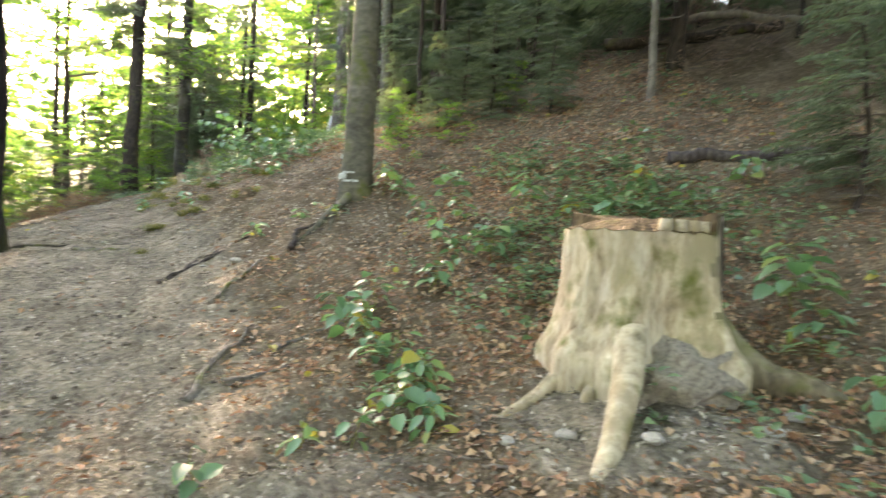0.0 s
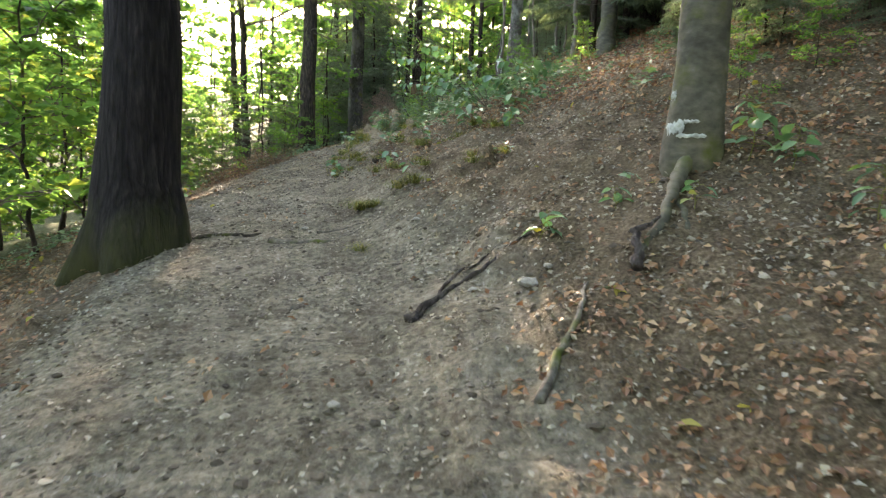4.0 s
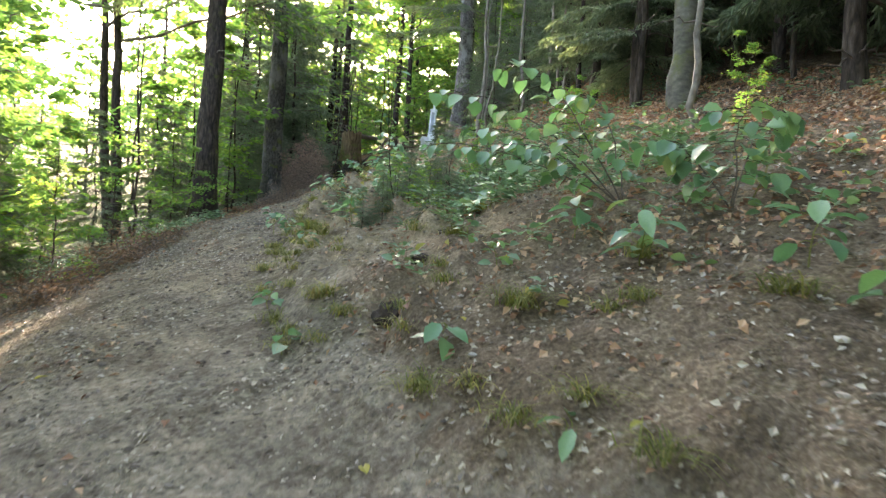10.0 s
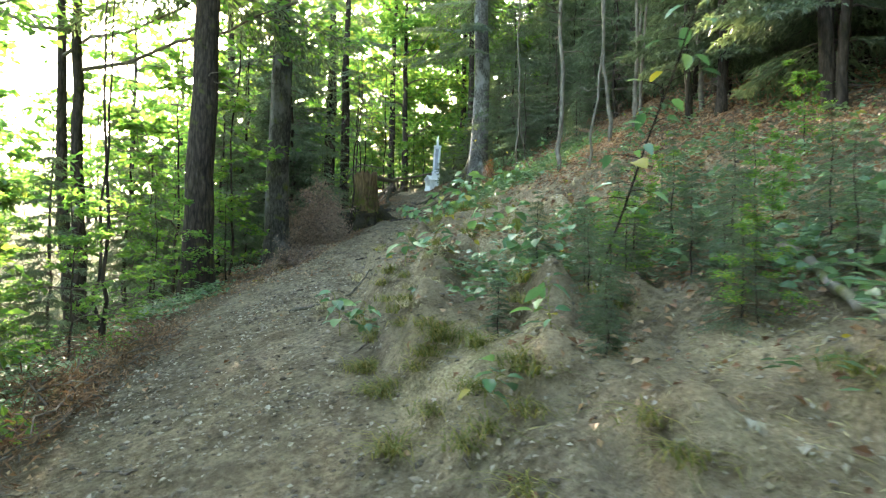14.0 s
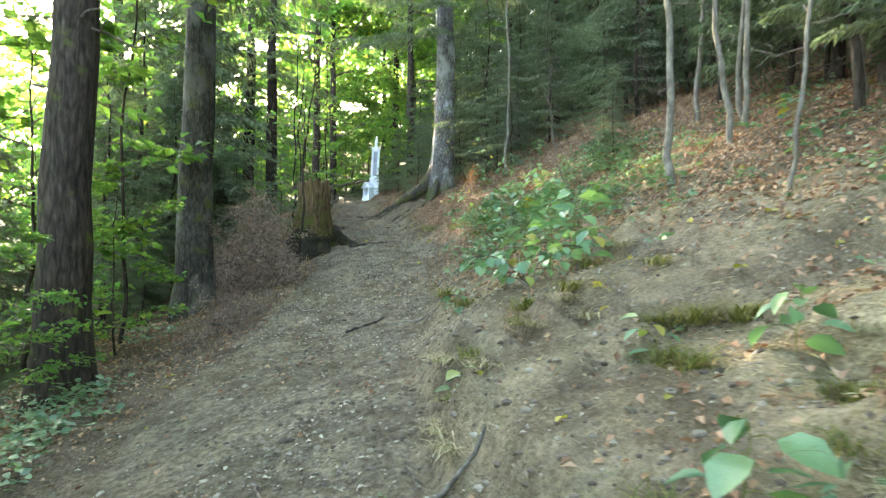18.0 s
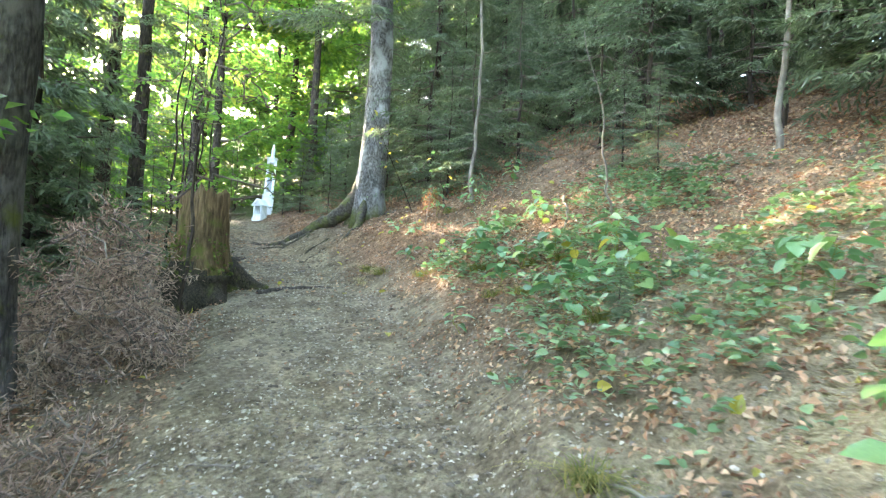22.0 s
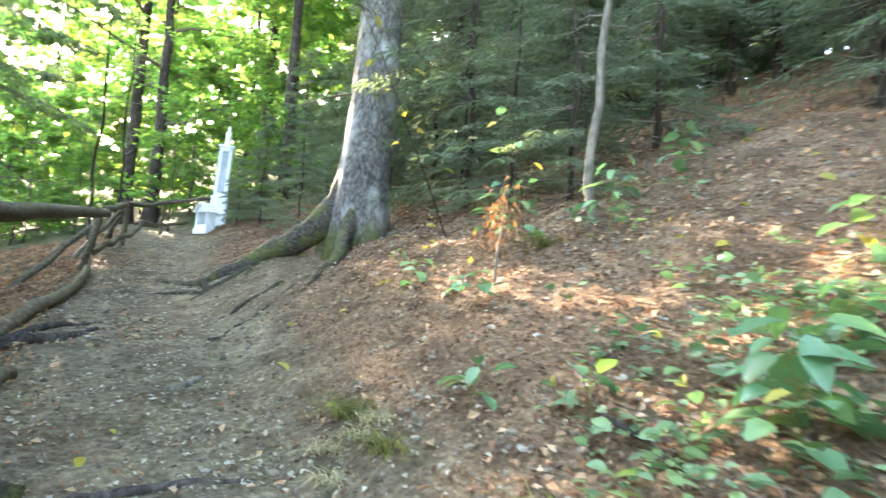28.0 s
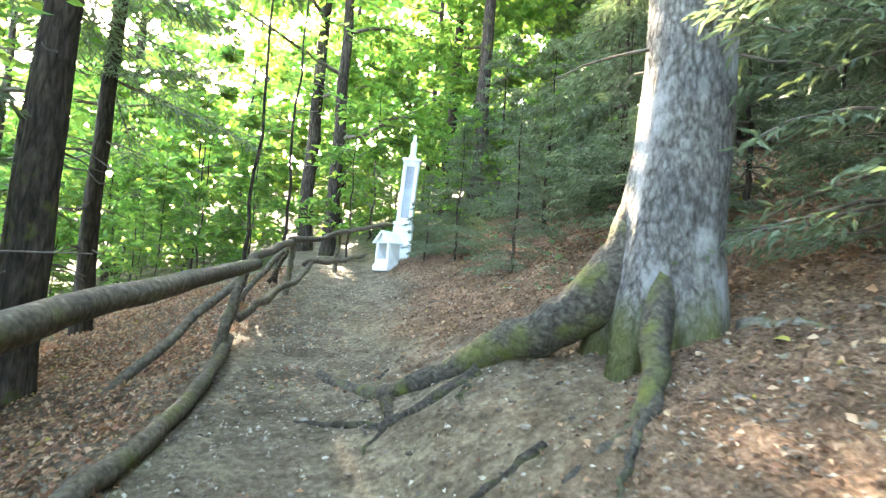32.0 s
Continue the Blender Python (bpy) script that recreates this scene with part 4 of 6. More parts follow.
for x, y in scatter((-16, 8, 52, 62), 2.8, lambda x, y, d: True):
    plant(young_far, x, y, 1.2, 1.6, 5.0, 1.2)
for x, y in scatter((-13, 5, 41.5, 50), 1.8, lambda x, y, d: abs(d) > 1.6 and not (-1.4 < x < 0.6 and y < 44)):
    plant(young_far, x, y, 0.35, 0.65)
for x, y, s in [(-2.6, 14.9, 0.1), (-2.2, 15.6, 0.12), (-1.7, 14.9, 0.11), (-2.3, 14.2, 0.1), (-1.2, 15.8, 0.13), (-0.6, 14.9, 0.14), (-1.5, 16.6, 0.12), (-0.4, 16.3, 0.14), (0.3, 13.2, 0.14), (1.0, 9.4, 0.15), (1.6, 8.6, 0.14), (2.6, 8.9, 0.16), (0.9, 8.4, 0.13)]:
    plant(young, x, y, s, s + 0.01)
for x, y, s in [(-6.8, 27.6, 0.45), (-8.9, 27.4, 0.8), (-6.2, 28.6, 0.5), (1.6, 9.6, 0.35), (2.3, 9.2, 0.4), (0.9, 9.9, 0.3), (3.0, 8.4, 0.35), (1.2, 35.2, 0.6), (0.2, 38.6, 0.45), (-0.1, 39.6, 0.35)]:
    plant(thicket, x, y, s, s + 0.01)
for x, y, s in [(0.45, 36.6, 0.5), (1.0, 30.7, 0.62), (1.9, 29.6, 0.8), (1.2, 34.3, 0.6), (0.9, 25.2, 0.3), (1.4, 26.3, 0.35), (1.15, 32.0, 0.55), (-2.2, 14.6, 0.1), (-1.7, 15.3, 0.12), (-2.7, 15.2, 0.1), (1.7, 9.5, 0.3), (2.5, 9.0, 0.32)]:
    plant(fine_spruce, x, y, s, s + 0.01)
for x in (8.5, 11.0, 13.5):
    for y in (29.5, 33.0, 36.5, 40.0, 43.5):
        plant(firs, x + float(RNG.uniform(-1, 1)), y + float(RNG.uniform(-1.3, 1.3)), 0.8, 1.1)
# trees added beyond the shrine to keep stray sun off the trail
for x, y, s in [(-5.5, 49.5, 1.4), (-4.7, 45.2, 0.95), (-6.5, 54.0, 1.5), (-4.2, 43.0, 0.7)]:
    plant(young_far, x, y, s, s + 0.01)
# high crowns added there to shade the upper bank
for x, y, s in [(-2.0, 46.5, 1.0), (1.8, 43.5, 0.95), (2.5, 49.0, 1.0)]:
    plant(canopy, x, y, s, s + 0.01)
# tall young spruces behind the brush and the broken stump, placed to block stray sun
for x, y, s in [(-6.1, 30.8, 1.5), (-7.5, 31.8, 1.6), (-6.5, 33.8, 1.9), (-7.9, 34.6, 1.6), (-6.6, 36.2, 1.4)]:
    plant(thicket, x, y, s, s + 0.01)
for x, y, s in [(-7.3, 22.3, 0.4), (-6.6, 24.6, 0.5)]:
    plant(young, x, y, s, s + 0.01)
# spruces low on the valley side and single ones beside the trail
for x, y, s in [(-9.5, 27.5, 1.1), (-7.6, 28.5, 1.0), (-6.6, 30.0, 0.9), (-10.5, 21.5, 0.7), (-8.8, 18.6, 0.55), (1.5, 38.2, 0.7), (4.4, 4.6, 0.6), (-5.3, 29.3, 0.55), (-8.2, 15.2, 0.35), (-9.0, 22.6, 0.6), (3.4, 10.5, 0.6), (2.6, 12.6, 0.5), (-5.6, 31.2, 0.7), (-2.75, 14.75, 0.13), (-2.45, 15.1, 0.14), (-2.95, 14.35, 0.1), (-2.2, 14.9, 0.12), (-2.6, 15.5, 0.12), (-3.2, 15.4, 0.09), (-1.95, 22.9, 0.1)]:
    plant(thicket, x, y, s, s + 0.01)


# small spruces round the foot of the broken stump
for x, y, s in [(-4.7, 28.3, 0.32), (-5.0, 29.4, 0.5), (-4.4, 29.9, 0.45)]:
    plant(fine_spruce, x, y, s, s + 0.01)
# feathery spruce seedlings on the bank
for x, y, s in [(-2.3, 14.3, 0.15), (-2.05, 14.75, 0.17), (-1.75, 14.25, 0.16), (-2.45, 15.35, 0.15), (-2.0, 15.5, 0.17), (-1.5, 14.7, 0.16), (-2.75, 16.1, 0.12)]:
    plant(fine_spruce, x, y, s, s + 0.01)


def lichen_ring(z, a0, a1, high, r, seed):
    rng = np.random.default_rng(seed)
    n = 14
    an = np.radians(np.linspace(a0, a1, n))
    lo, hi = z - high * rng.uniform(0.2, 0.6, n), z + high * rng.uniform(0.2, 0.6, n)
    lo[[0, -1]], hi[[0, -1]] = z - 0.004, z + 0.004
    zs = np.stack([lo, (lo + hi) / 2, hi], 1)
    rad = np.array([r - 0.004, r + 0.006, r - 0.004])
    v = np.stack([np.cos(an)[:, None] * rad, np.sin(an)[:, None] * rad, zs], -1).reshape(-1, 3)
    i, j = np.meshgrid(np.arange(n - 1), np.arange(2), indexing="ij")
    k = (i * 3 + j).ravel()
    piece("lichen_patch", mesh_from("lichen_patch", v, np.stack([k, k + 3, k + 4, k + 1], -1), LICHEN), beech, None, "chalky white lichen patch")


for z, a0, a1, hh, s in [(0.23, 195, 236, 0.1, 1), (0.17, 222, 276, 0.035, 2), (0.27, 232, 262, 0.03, 3), (0.46, 196, 210, 0.07, 5)]:
    lichen_ring(z, a0, a1, hh, 0.178 * (1 + 0.35 * math.exp(-z / 0.264)) * 1.03 + 0.004, s)


# ---------------------------------------------------------------- stumps
def cut_stump(x, y):
    t = thing("tree_stump", (x, y, height(x, y)), "pale weathered tree stump with splayed roots beside the trail", "stump")
    rng = np.random.default_rng(5)
    n, sides = 22, 72
    zs = np.concatenate([[-0.35], np.linspace(-0.06, 0.72, n - 1)])
    ang = np.linspace(0, 2 * np.pi, sides, endpoint=False)
    deg = np.degrees(ang)

    def near(at, wide):
        off = (deg - at + 180) % 360 - 180
        return np.exp(-(off / wide) ** 2)

    low = np.exp(-np.maximum(zs, 0) / 0.2)[:, None]
    butt = 0.28 * near(238, 14) + 0.3 * near(205, 16) + 0.22 * near(168, 18) + 0.42 * near(318, 22) + 0.2 * near(292, 14) + 0.25 * near(40, 30) + 0.2 * near(100, 25)
    arch = near(268, 13)[None] * smooth((0.42 - zs) / 0.2)[:, None]
    ribs = 0.05 * near(232, 10) + 0.03 * near(300, 9) - 0.045 * near(255, 9) - 0.06 * near(314, 6) + 0.02 * near(200, 10) - 0.03 * near(215, 6)
    flat = np.array([[noise.fractal(Vector((math.cos(q) * 2.2, math.sin(q) * 2.2, z * 1.4)), 0.8, 2.0, 4) for q in ang] for z in zs])
    r = 0.46 * (1 + 0.12 * low + 0.95 * low * butt[None] + ribs[None] - 0.17 * arch + 0.05 * flat) * (1 + 0.005 * rng.normal(0, 1, (n, sides)))
    v = np.stack([r * np.cos(ang), r * np.sin(ang), zs[:, None] + 0 * r], -1)
    rear = (np.cos(ang - 0.75) > -0.1)
    step = np.where(rear, 0.12, 0.0) + 0.008 * rng.normal(0, 1, sides)
    v[-1, :, 2] += step
    v[-2, :, 2] += step * 0.9
    v = v.reshape(-1, 3)
    i, j = np.meshgrid(np.arange(n - 1), np.arange(sides), indexing="ij")
    a, b = i * sides + j, i * sides + (j + 1) % sides
    f = np.stack([a, b, b + sides, a + sides], -1).reshape(-1, 4)
    # faces on one side take a darker, mossier wood, with an uneven border
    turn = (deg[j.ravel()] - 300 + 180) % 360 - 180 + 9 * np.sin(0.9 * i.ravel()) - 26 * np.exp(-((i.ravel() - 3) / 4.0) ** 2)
    dark_faces = (turn > 0) & (turn < 140)
    for part_name, chosen, wood, says in (("trunk", f[~dark_faces], CUT_WOOD, ""), ("weathered_side", f[dark_faces], STUMP_SIDE, "darker mossy side of the stump")):
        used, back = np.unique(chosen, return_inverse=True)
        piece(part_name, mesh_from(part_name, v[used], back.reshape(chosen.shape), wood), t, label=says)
    rim = v[-sides:]
    top = np.vstack([rim * [0.985, 0.985, 1] + [0, 0, 0.004], rim * [0.5, 0.5, 0] + [0, 0, 0.8], [[0.05, 0.05, 0.82]]])
    k = np.arange(sides)
    k1 = (k + 1) % sides
    f2 = np.vstack([np.stack([k, k1, k1 + sides], -1), np.stack([k, k1 + sides, k + sides], -1), np.stack([k + sides, k1 + sides, np.full(sides, 2 * sides)], -1)])
    piece("cut_face", mesh_from("cut_face", top, f2, OLD_WOOD, False), t, label="grey-brown sawn top face with moss")
    # bark still clinging to the side that faces up the slope
    for c0, c1, z0, z1 in ((66, 71, 9, n), (0, 8, 6, n)):
        cols = np.arange(c0, c1 + 1) % sides
        grid = v.reshape(n, sides, 3)[z0:z1][:, cols] * [1.02, 1.02, 1.0]
        grid = grid + rng.normal(0, 0.006, grid.shape)
        h, w = grid.shape[:2]
        outer, inner = grid.reshape(-1, 3), (grid * [0.975, 0.975, 1.0]).reshape(-1, 3)
        ii, jj = np.meshgrid(np.arange(h - 1), np.arange(w - 1), indexing="ij")
        q = (ii * w + jj).ravel()
        edge = np.concatenate([np.arange(w), np.arange(1, h) * w + w - 1, (h - 1) * w + np.arange(w - 2, -1, -1), np.arange(h - 2, 0, -1) * w])
        nxt = np.roll(edge, -1)
        f3 = np.vstack([np.stack([q, q + 1, q + w + 1, q + w], -1), np.stack([edge, edge + h * w, nxt + h * w, nxt], -1)])
        piece("bark_plate", mesh_from("bark_plate", np.vstack([outer, inner]), f3, BARK_BROWN), t, label="dark bark left on the stump")
    # torn strip of wood left standing along the saw step
    for q in range(5):
        an = math.radians(258 + 13 * q)
        strip = np.array([[0.4 * math.cos(an), 0.4 * math.sin(an), 0.7], [0.4 * math.cos(an + 0.11), 0.4 * math.sin(an + 0.11), 0.79]])
        mid = strip.mean(0)
        ob = piece("splinter", tube_mesh("splinter", [tube(np.array([mid + [0, 0, -0.06], mid, mid + [0, 0, 0.055]]), [0.05, 0.05, 0.045], 4, True)], BARE_ROOT), t)
        ob.rotation_euler = (0, 0, 0)
    # crumbly dark soil under the arch between the roots
    bm = bmesh.new()
    bmesh.ops.create_icosphere(bm, subdivisions=4, radius=1)
    for w in bm.verts:
        w.co = w.co * (1 + 0.3 * noise.fractal(w.co * 2.4, 0.8, 2.0, 5))
        w.co = Vector((w.co.x * 0.4, w.co.y * 0.26, w.co.z * 0.24))
    me = bpy.data.meshes.new("hollow_soil")
    bm.to_mesh(me)
    bm.free()
    for q in me.polygons:
        q.use_smooth = True
    me.materials.append(CLOD)
    an = math.radians(276)
    ob = piece("hollow_soil", me, t, (0.42 * math.cos(an), 0.42 * math.sin(an), -0.13), "dark crumbled earth in the hollow between the roots")
    ob.rotation_euler = (0, 0, an + 1.57)
    for k, (bear, ln, r0, lift) in enumerate([(238, 1.05, 0.085, 0.34), (200, 0.85, 0.05, 0.1), (222, 0.35, 0.055, 0.16), (325, 0.75, 0.13, 0.26), (35, 0.7, 0.1, 0.25), (110, 0.6, 0.09, 0.25)]):
        s = np.linspace(0, 1, 12)
        dx, dy = math.cos(math.radians(bear)), math.sin(math.radians(bear))
        px, py = dx * (0.36 + s * ln) + 0.03 * np.sin(4 * s + k), dy * (0.36 + s * ln)
        pz = np.array([height(x + u, y + w) for u, w in zip(px, py)]) - height(x, y)
        line = np.stack([px, py, pz + lift * (1 - s) ** 1.5 - 0.045 * s], 1)
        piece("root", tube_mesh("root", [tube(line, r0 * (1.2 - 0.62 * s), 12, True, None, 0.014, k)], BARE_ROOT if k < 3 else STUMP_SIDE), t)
    return t


cut_stump(1.92, 3.62)


def old_stump(x, y):
    t = thing("old_stump", (x, y, height(x, y)), "tall rotten broken stump with a mossy dark foot", "stump")
    base = height(x, y)
    rng = np.random.default_rng(8)
    n, sides = 16, 30
    zs = np.concatenate([[-0.5], np.linspace(-0.1, 1.42, n - 1)])
    ang = np.linspace(0, 2 * np.pi, sides, endpoint=False)
    flare = 0.3 + 0.34 * np.exp(-np.maximum(zs + 0.1, 0) / 0.34)
    lob = 0.6 * np.cos(4 * ang + 0.4) + 0.4 * np.cos(7 * ang + 1)
    r = flare[:, None] * (1 + (0.05 + 0.22 * np.exp(-np.maximum(zs, 0) / 0.4))[:, None] * lob[None]) * (1 + 0.02 * rng.normal(0, 1, (n, sides)))
    v = np.stack([r * np.cos(ang), r * np.sin(ang), zs[:, None] + 0 * r], -1)
    v[-1, :, 2] += 0.05 * rng.normal(0, 1, sides) - 0.06 * (np.cos(ang - 2.5) > 0.3)
    v = v.reshape(-1, 3)
    v = np.vstack([v, [[0, 0, 1.3]]])
    i, j = np.meshgrid(np.arange(n - 1), np.arange(sides), indexing="ij")
    a, b = i * sides + j, i * sides + (j + 1) % sides
    f = np.stack([a, b, b + sides, a + sides], -1).reshape(-1, 4)
    k = np.arange(sides)
    cap = np.stack([(n - 1) * sides + k, (n - 1) * sides + (k + 1) % sides, np.full(sides, len(v) - 1)], -1)
    cut = 5 + np.round(1.2 * np.sin(2 * ang + 1) + 1.4 * rng.random(sides)).astype(int)
    low = (i < cut[j]).ravel()
    quads, foot = f[~low], f[low]

    def tidy(vv, ff):
        used, back = np.unique(ff, return_inverse=True)
        return vv[used], back.reshape(ff.shape)

    wood = np.vstack([quads[:, [0, 1, 2]], quads[:, [0, 2, 3]], cap])
    piece("trunk", mesh_from("trunk", *tidy(v, wood), OLD_WOOD), t, label="bare reddish-brown rotten wood")
    piece("foot", mesh_from("foot", *tidy(v, foot), MOSSY_FOOT), t, label="dark mossy bark at the foot")
    for q, (dx, dy, ln) in enumerate([(0.95, -0.1, 0.6), (0.3, -1.0, 0.35), (-0.9, -0.3, 0.7), (0.5, 0.8, 0.8)]):
        s = np.linspace(0, 1, 9)
        px, py = dx * (0.35 + s * ln), dy * (0.35 + s * ln)
        pz = np.array([height(x + u, y + w) for u, w in zip(px, py)]) - base
        line = np.stack([px, py + 0.05 * np.sin(5 * s), pz + 0.3 * (1 - s) ** 2 - 0.02], 1)
        piece("root", tube_mesh("root", [tube(line, 0.2 * (1.1 - 0.85 * s), 14, True, None, 0.07, q)], MOSSY_FOOT), t)
    moss_v = []
    for _ in range(60):
        an, z = rng.uniform(0, 6.28), rng.uniform(0.1, 0.75)
        rr = np.interp(z, zs, flare) * 1.0
        moss_v.append((rr * math.cos(an), rr * math.sin(an), z))
    p = np.repeat(np.array(moss_v), 14, 0) + rng.normal(0, 0.05, (840, 3)) * [1, 1, 1.3]
    lv, lf = leaves(p, unit(rng, 840), unit(rng, 840), np.full(840, 0.05), np.full(840, 0.018))
    tagged(piece("moss", mesh_from("moss", lv, lf, MOSS, False), t, label="yellow-green moss tufts"), kind="stuff")


old_stump(-3.8, 28.85)


# ---------------------------------------------------------------- roots, logs and sticks
def along_ground(points, n, sink):
    p = np.array(points, float)
    s = np.linspace(0, len(p) - 1, n)
    x, y = np.interp(s, np.arange(len(p)), p[:, 0]), np.interp(s, np.arange(len(p)), p[:, 1])
    return np.stack([x, y, land(x, y)[0] + sink], 1)


def root(points, r, label, name="tree_root", material=None, sink=0.0, seed=0, end=0.25, category="root", group="exposed roots", bumps=0.03, lift=0.0, sides=9):
    rng = np.random.default_rng(seed + 100)
    n = 6 * len(points)
    line = along_ground(points, n, sink)
    w = np.cumsum(rng.normal(0, 0.012, (n, 3)), 0)
    line = line + (w - np.linspace(0, 1, n)[:, None] * w[-1:]) * [1, 1, 0.4]
    line[:, 2] += lift * (1 - np.linspace(0, 1, n)) ** 4
    origin = line[0].copy()
    me = tube_mesh(name, [tube(line - origin, r * (end + (1 - end) * (1 - np.linspace(0, 1, n)) ** (1.5 if lift else 1.0)), sides, True, None, bumps, seed)], material or ROOT)
    return tagged(piece(name, me, None, origin), label, category, group)


root([(-4.1, 8.6), (-3.7, 8.72), (-3.4, 8.74), (-3.1, 8.9)], 0.045, "dark root running from the thick tree onto the trail", seed=1, material=ROOT_MOSSY, sink=-0.018, end=0.15, bumps=0.08)
root([(-3.1, 8.42), (-2.75, 8.4), (-2.5, 8.55), (-2.15, 8.75)], 0.045, "worn root crossing the trail like a step", seed=2)
root([(-2.75, 8.75), (-2.45, 8.95), (-2.1, 9.0)], 0.022, "thin root crossing the trail", seed=3)
root([(-0.76, 3.75), (-0.72, 4.3), (-0.54, 4.95)], 0.035, "grey root lying bare on the slope", seed=4)
root([(-0.6, 3.95), (-0.3, 4.2), (0.05, 4.45)], 0.03, "grey root lying bare on the slope", seed=5)
root([(-0.5, 4.5), (-0.1, 4.75), (0.2, 4.85)], 0.028, "mossy root lying bare on the slope", seed=6)
root([(-1.66, 6.62), (-1.4, 6.85), (-1.1, 7.15), (-0.8, 7.3)], 0.028, "dark dead branch lying on the slope", "fallen_branch", BARK_DARK, 0.01, 7, category="branch", group="fallen branches")
root([(0.2, 7.5), (-0.15, 6.75), (-0.4, 6.5), (-0.56, 6.2)], 0.05, "grey root of the beech above the soil", seed=8, material=BARK_BEECH, lift=0.06)
root([(0.25, 7.5), (0.05, 7.1), (0.0, 6.7)], 0.06, "grey root of the beech above the soil", seed=18, material=BARK_BEECH, lift=0.08, end=0.3)
root([(-2.42, 6.85), (-2.3, 7.15), (-2.15, 7.3)], 0.03, "short worn root in the trail", seed=9)
root([(-1.62, 6.55), (-1.4, 6.95), (-1.1, 7.3)], 0.02, "thin dark root on the slope", seed=10, material=BARK_DARK)
root([(-0.95, 5.5), (-0.7, 6.0), (-0.55, 6.6)], 0.025, "grey root lying bare on the slope", seed=11)
root([(-0.35, 6.35), (-0.3, 6.6), (-0.15, 6.75)], 0.035, "dark bent root standing above the soil", seed=12, material=BARK_DARK, sink=0.06)
root([(0.05, 32.7), (-0.4, 32.85), (-0.85, 33.1), (-1.3, 33.45), (-1.65, 33.95), (-1.95, 34.55)], 0.225, "thick mossy spruce root sweeping from the trunk across the trail", seed=13, end=0.24, material=ROOT_OLD, sink=-0.02, bumps=0.045, lift=0.85, sides=18)
root([(-0.05, 32.5), (-0.35, 32.05), (-0.7, 31.75), (-1.05, 31.7)], 0.11, "mossy root of the old spruce", seed=14, material=ROOT_OLD, sink=-0.035, bumps=0.06, lift=0.5, sides=12)
root([(-1.0, 33.1), (-1.4, 33.15), (-1.8, 33.3), (-2.15, 33.5)], 0.07, "root reaching over the trodden soil", seed=15, material=ROOT_MOSSY, bumps=0.09, sink=-0.012)
root([(-1.5, 33.5), (-1.55, 33.2), (-1.75, 32.8)], 0.05, "side root reaching down the trail", seed=16, material=ROOT_MOSSY, bumps=0.09, sink=-0.012)
root([(-0.6, 32.6), (-1.0, 32.5), (-1.35, 32.3), (-1.6, 32.2)], 0.05, "side root below the old spruce", seed=17, material=ROOT_MOSSY, bumps=0.09, sink=-0.028)
for k, (x, y, an, ln, r) in enumerate([(-1.6, 33.75, 170, 0.35, 0.04), (-1.1, 33.0, 240, 0.4, 0.045), (-1.8, 34.3, 120, 0.35, 0.045), (-1.5, 34.2, 60, 0.5, 0.04), (-1.2, 33.9, 30, 0.5, 0.035), (-0.7, 33.6, 20, 0.6, 0.04)]):
    u, w = math.cos(math.radians(an)), math.sin(math.radians(an))
    root([(x, y), (x + 0.4 * ln * u, y + 0.4 * ln * w + 0.05), (x + 0.75 * ln * u + 0.04, y + 0.75 * ln * w), (x + ln * u, y + ln * w)], r, "knobby side root of the old spruce in the trodden soil", seed=60 + k, material=ROOT_MOSSY, sink=-0.024, bumps=0.12, end=0.35)
root([(-1.8, 31.15), (-1.5, 31.35), (-1.2, 31.45)], 0.04, "dark root half buried in the trail", seed=80, material=ROOT_MOSSY, sink=-0.005, bumps=0.1)
root([(-0.95, 32.05), (-1.35, 31.92), (-1.72, 31.7)], 0.035, "thin root half buried below the old spruce", seed=81, material=ROOT_MOSSY, sink=-0.018, bumps=0.1)
root([(-0.2, 32.3), (-0.5, 31.85), (-0.75, 31.6), (-0.95, 31.35)], 0.055, "yellow-green mossy root below the old spruce", seed=83, material=ROOT_OLD, sink=-0.005, bumps=0.1, lift=0.12)
root([(0.4, 32.3), (0.5, 31.8), (0.2, 31.3)], 0.06, "root of the old spruce under needles", seed=19, sink=-0.03)
root([(-3.4, 31.2), (-3.05, 31.5), (-2.7, 31.6)], 0.07, "dark root at the edge of the trail", seed=20, material=BARK_DARK)
root([(-3.3, 31.7), (-2.9, 31.95), (-2.6, 32.0)], 0.05, "dark root at the edge of the trail", seed=21, material=BARK_DARK)
root([(-2.2, 29.9), (-1.8, 30.3), (-1.35, 30.6)], 0.03, "thin root crossing the trail", seed=22)
root([(-3.1, 28.35), (-2.6, 28.55), (-2.0, 28.5)], 0.05, "root from the broken stump crossing the trail", seed=23, material=BARK_DARK)
root([(3.53, 6.16), (4.2, 5.8), (4.9, 5.4)], 0.075, "dark fallen log on the slope", "fallen_log", BARK_DARK, 0.05, 24, 0.8, "log", "fallen wood")
root([(4.2, 9.4), (5.2, 8.8), (6.4, 8.2)], 0.1, "grey fallen log among dead branches", "fallen_log", BARK_BROWN, 0.3, 25, 0.7, "log", "fallen wood")
root([(5.4, 10.4), (6.0, 9.2), (6.6, 8.0)], 0.07, "grey fallen log among dead branches", "fallen_log", BARK_POLE, 0.35, 26, 0.7, "log", "fallen wood")
root([(-1.62, 15.1), (-1.85, 14.4), (-2.1, 13.7)], 0.035, "pale fallen branch lying on the slope", "fallen_branch", BARK_POLE, 0.04, 27, 0.7, "branch", "fallen branches")
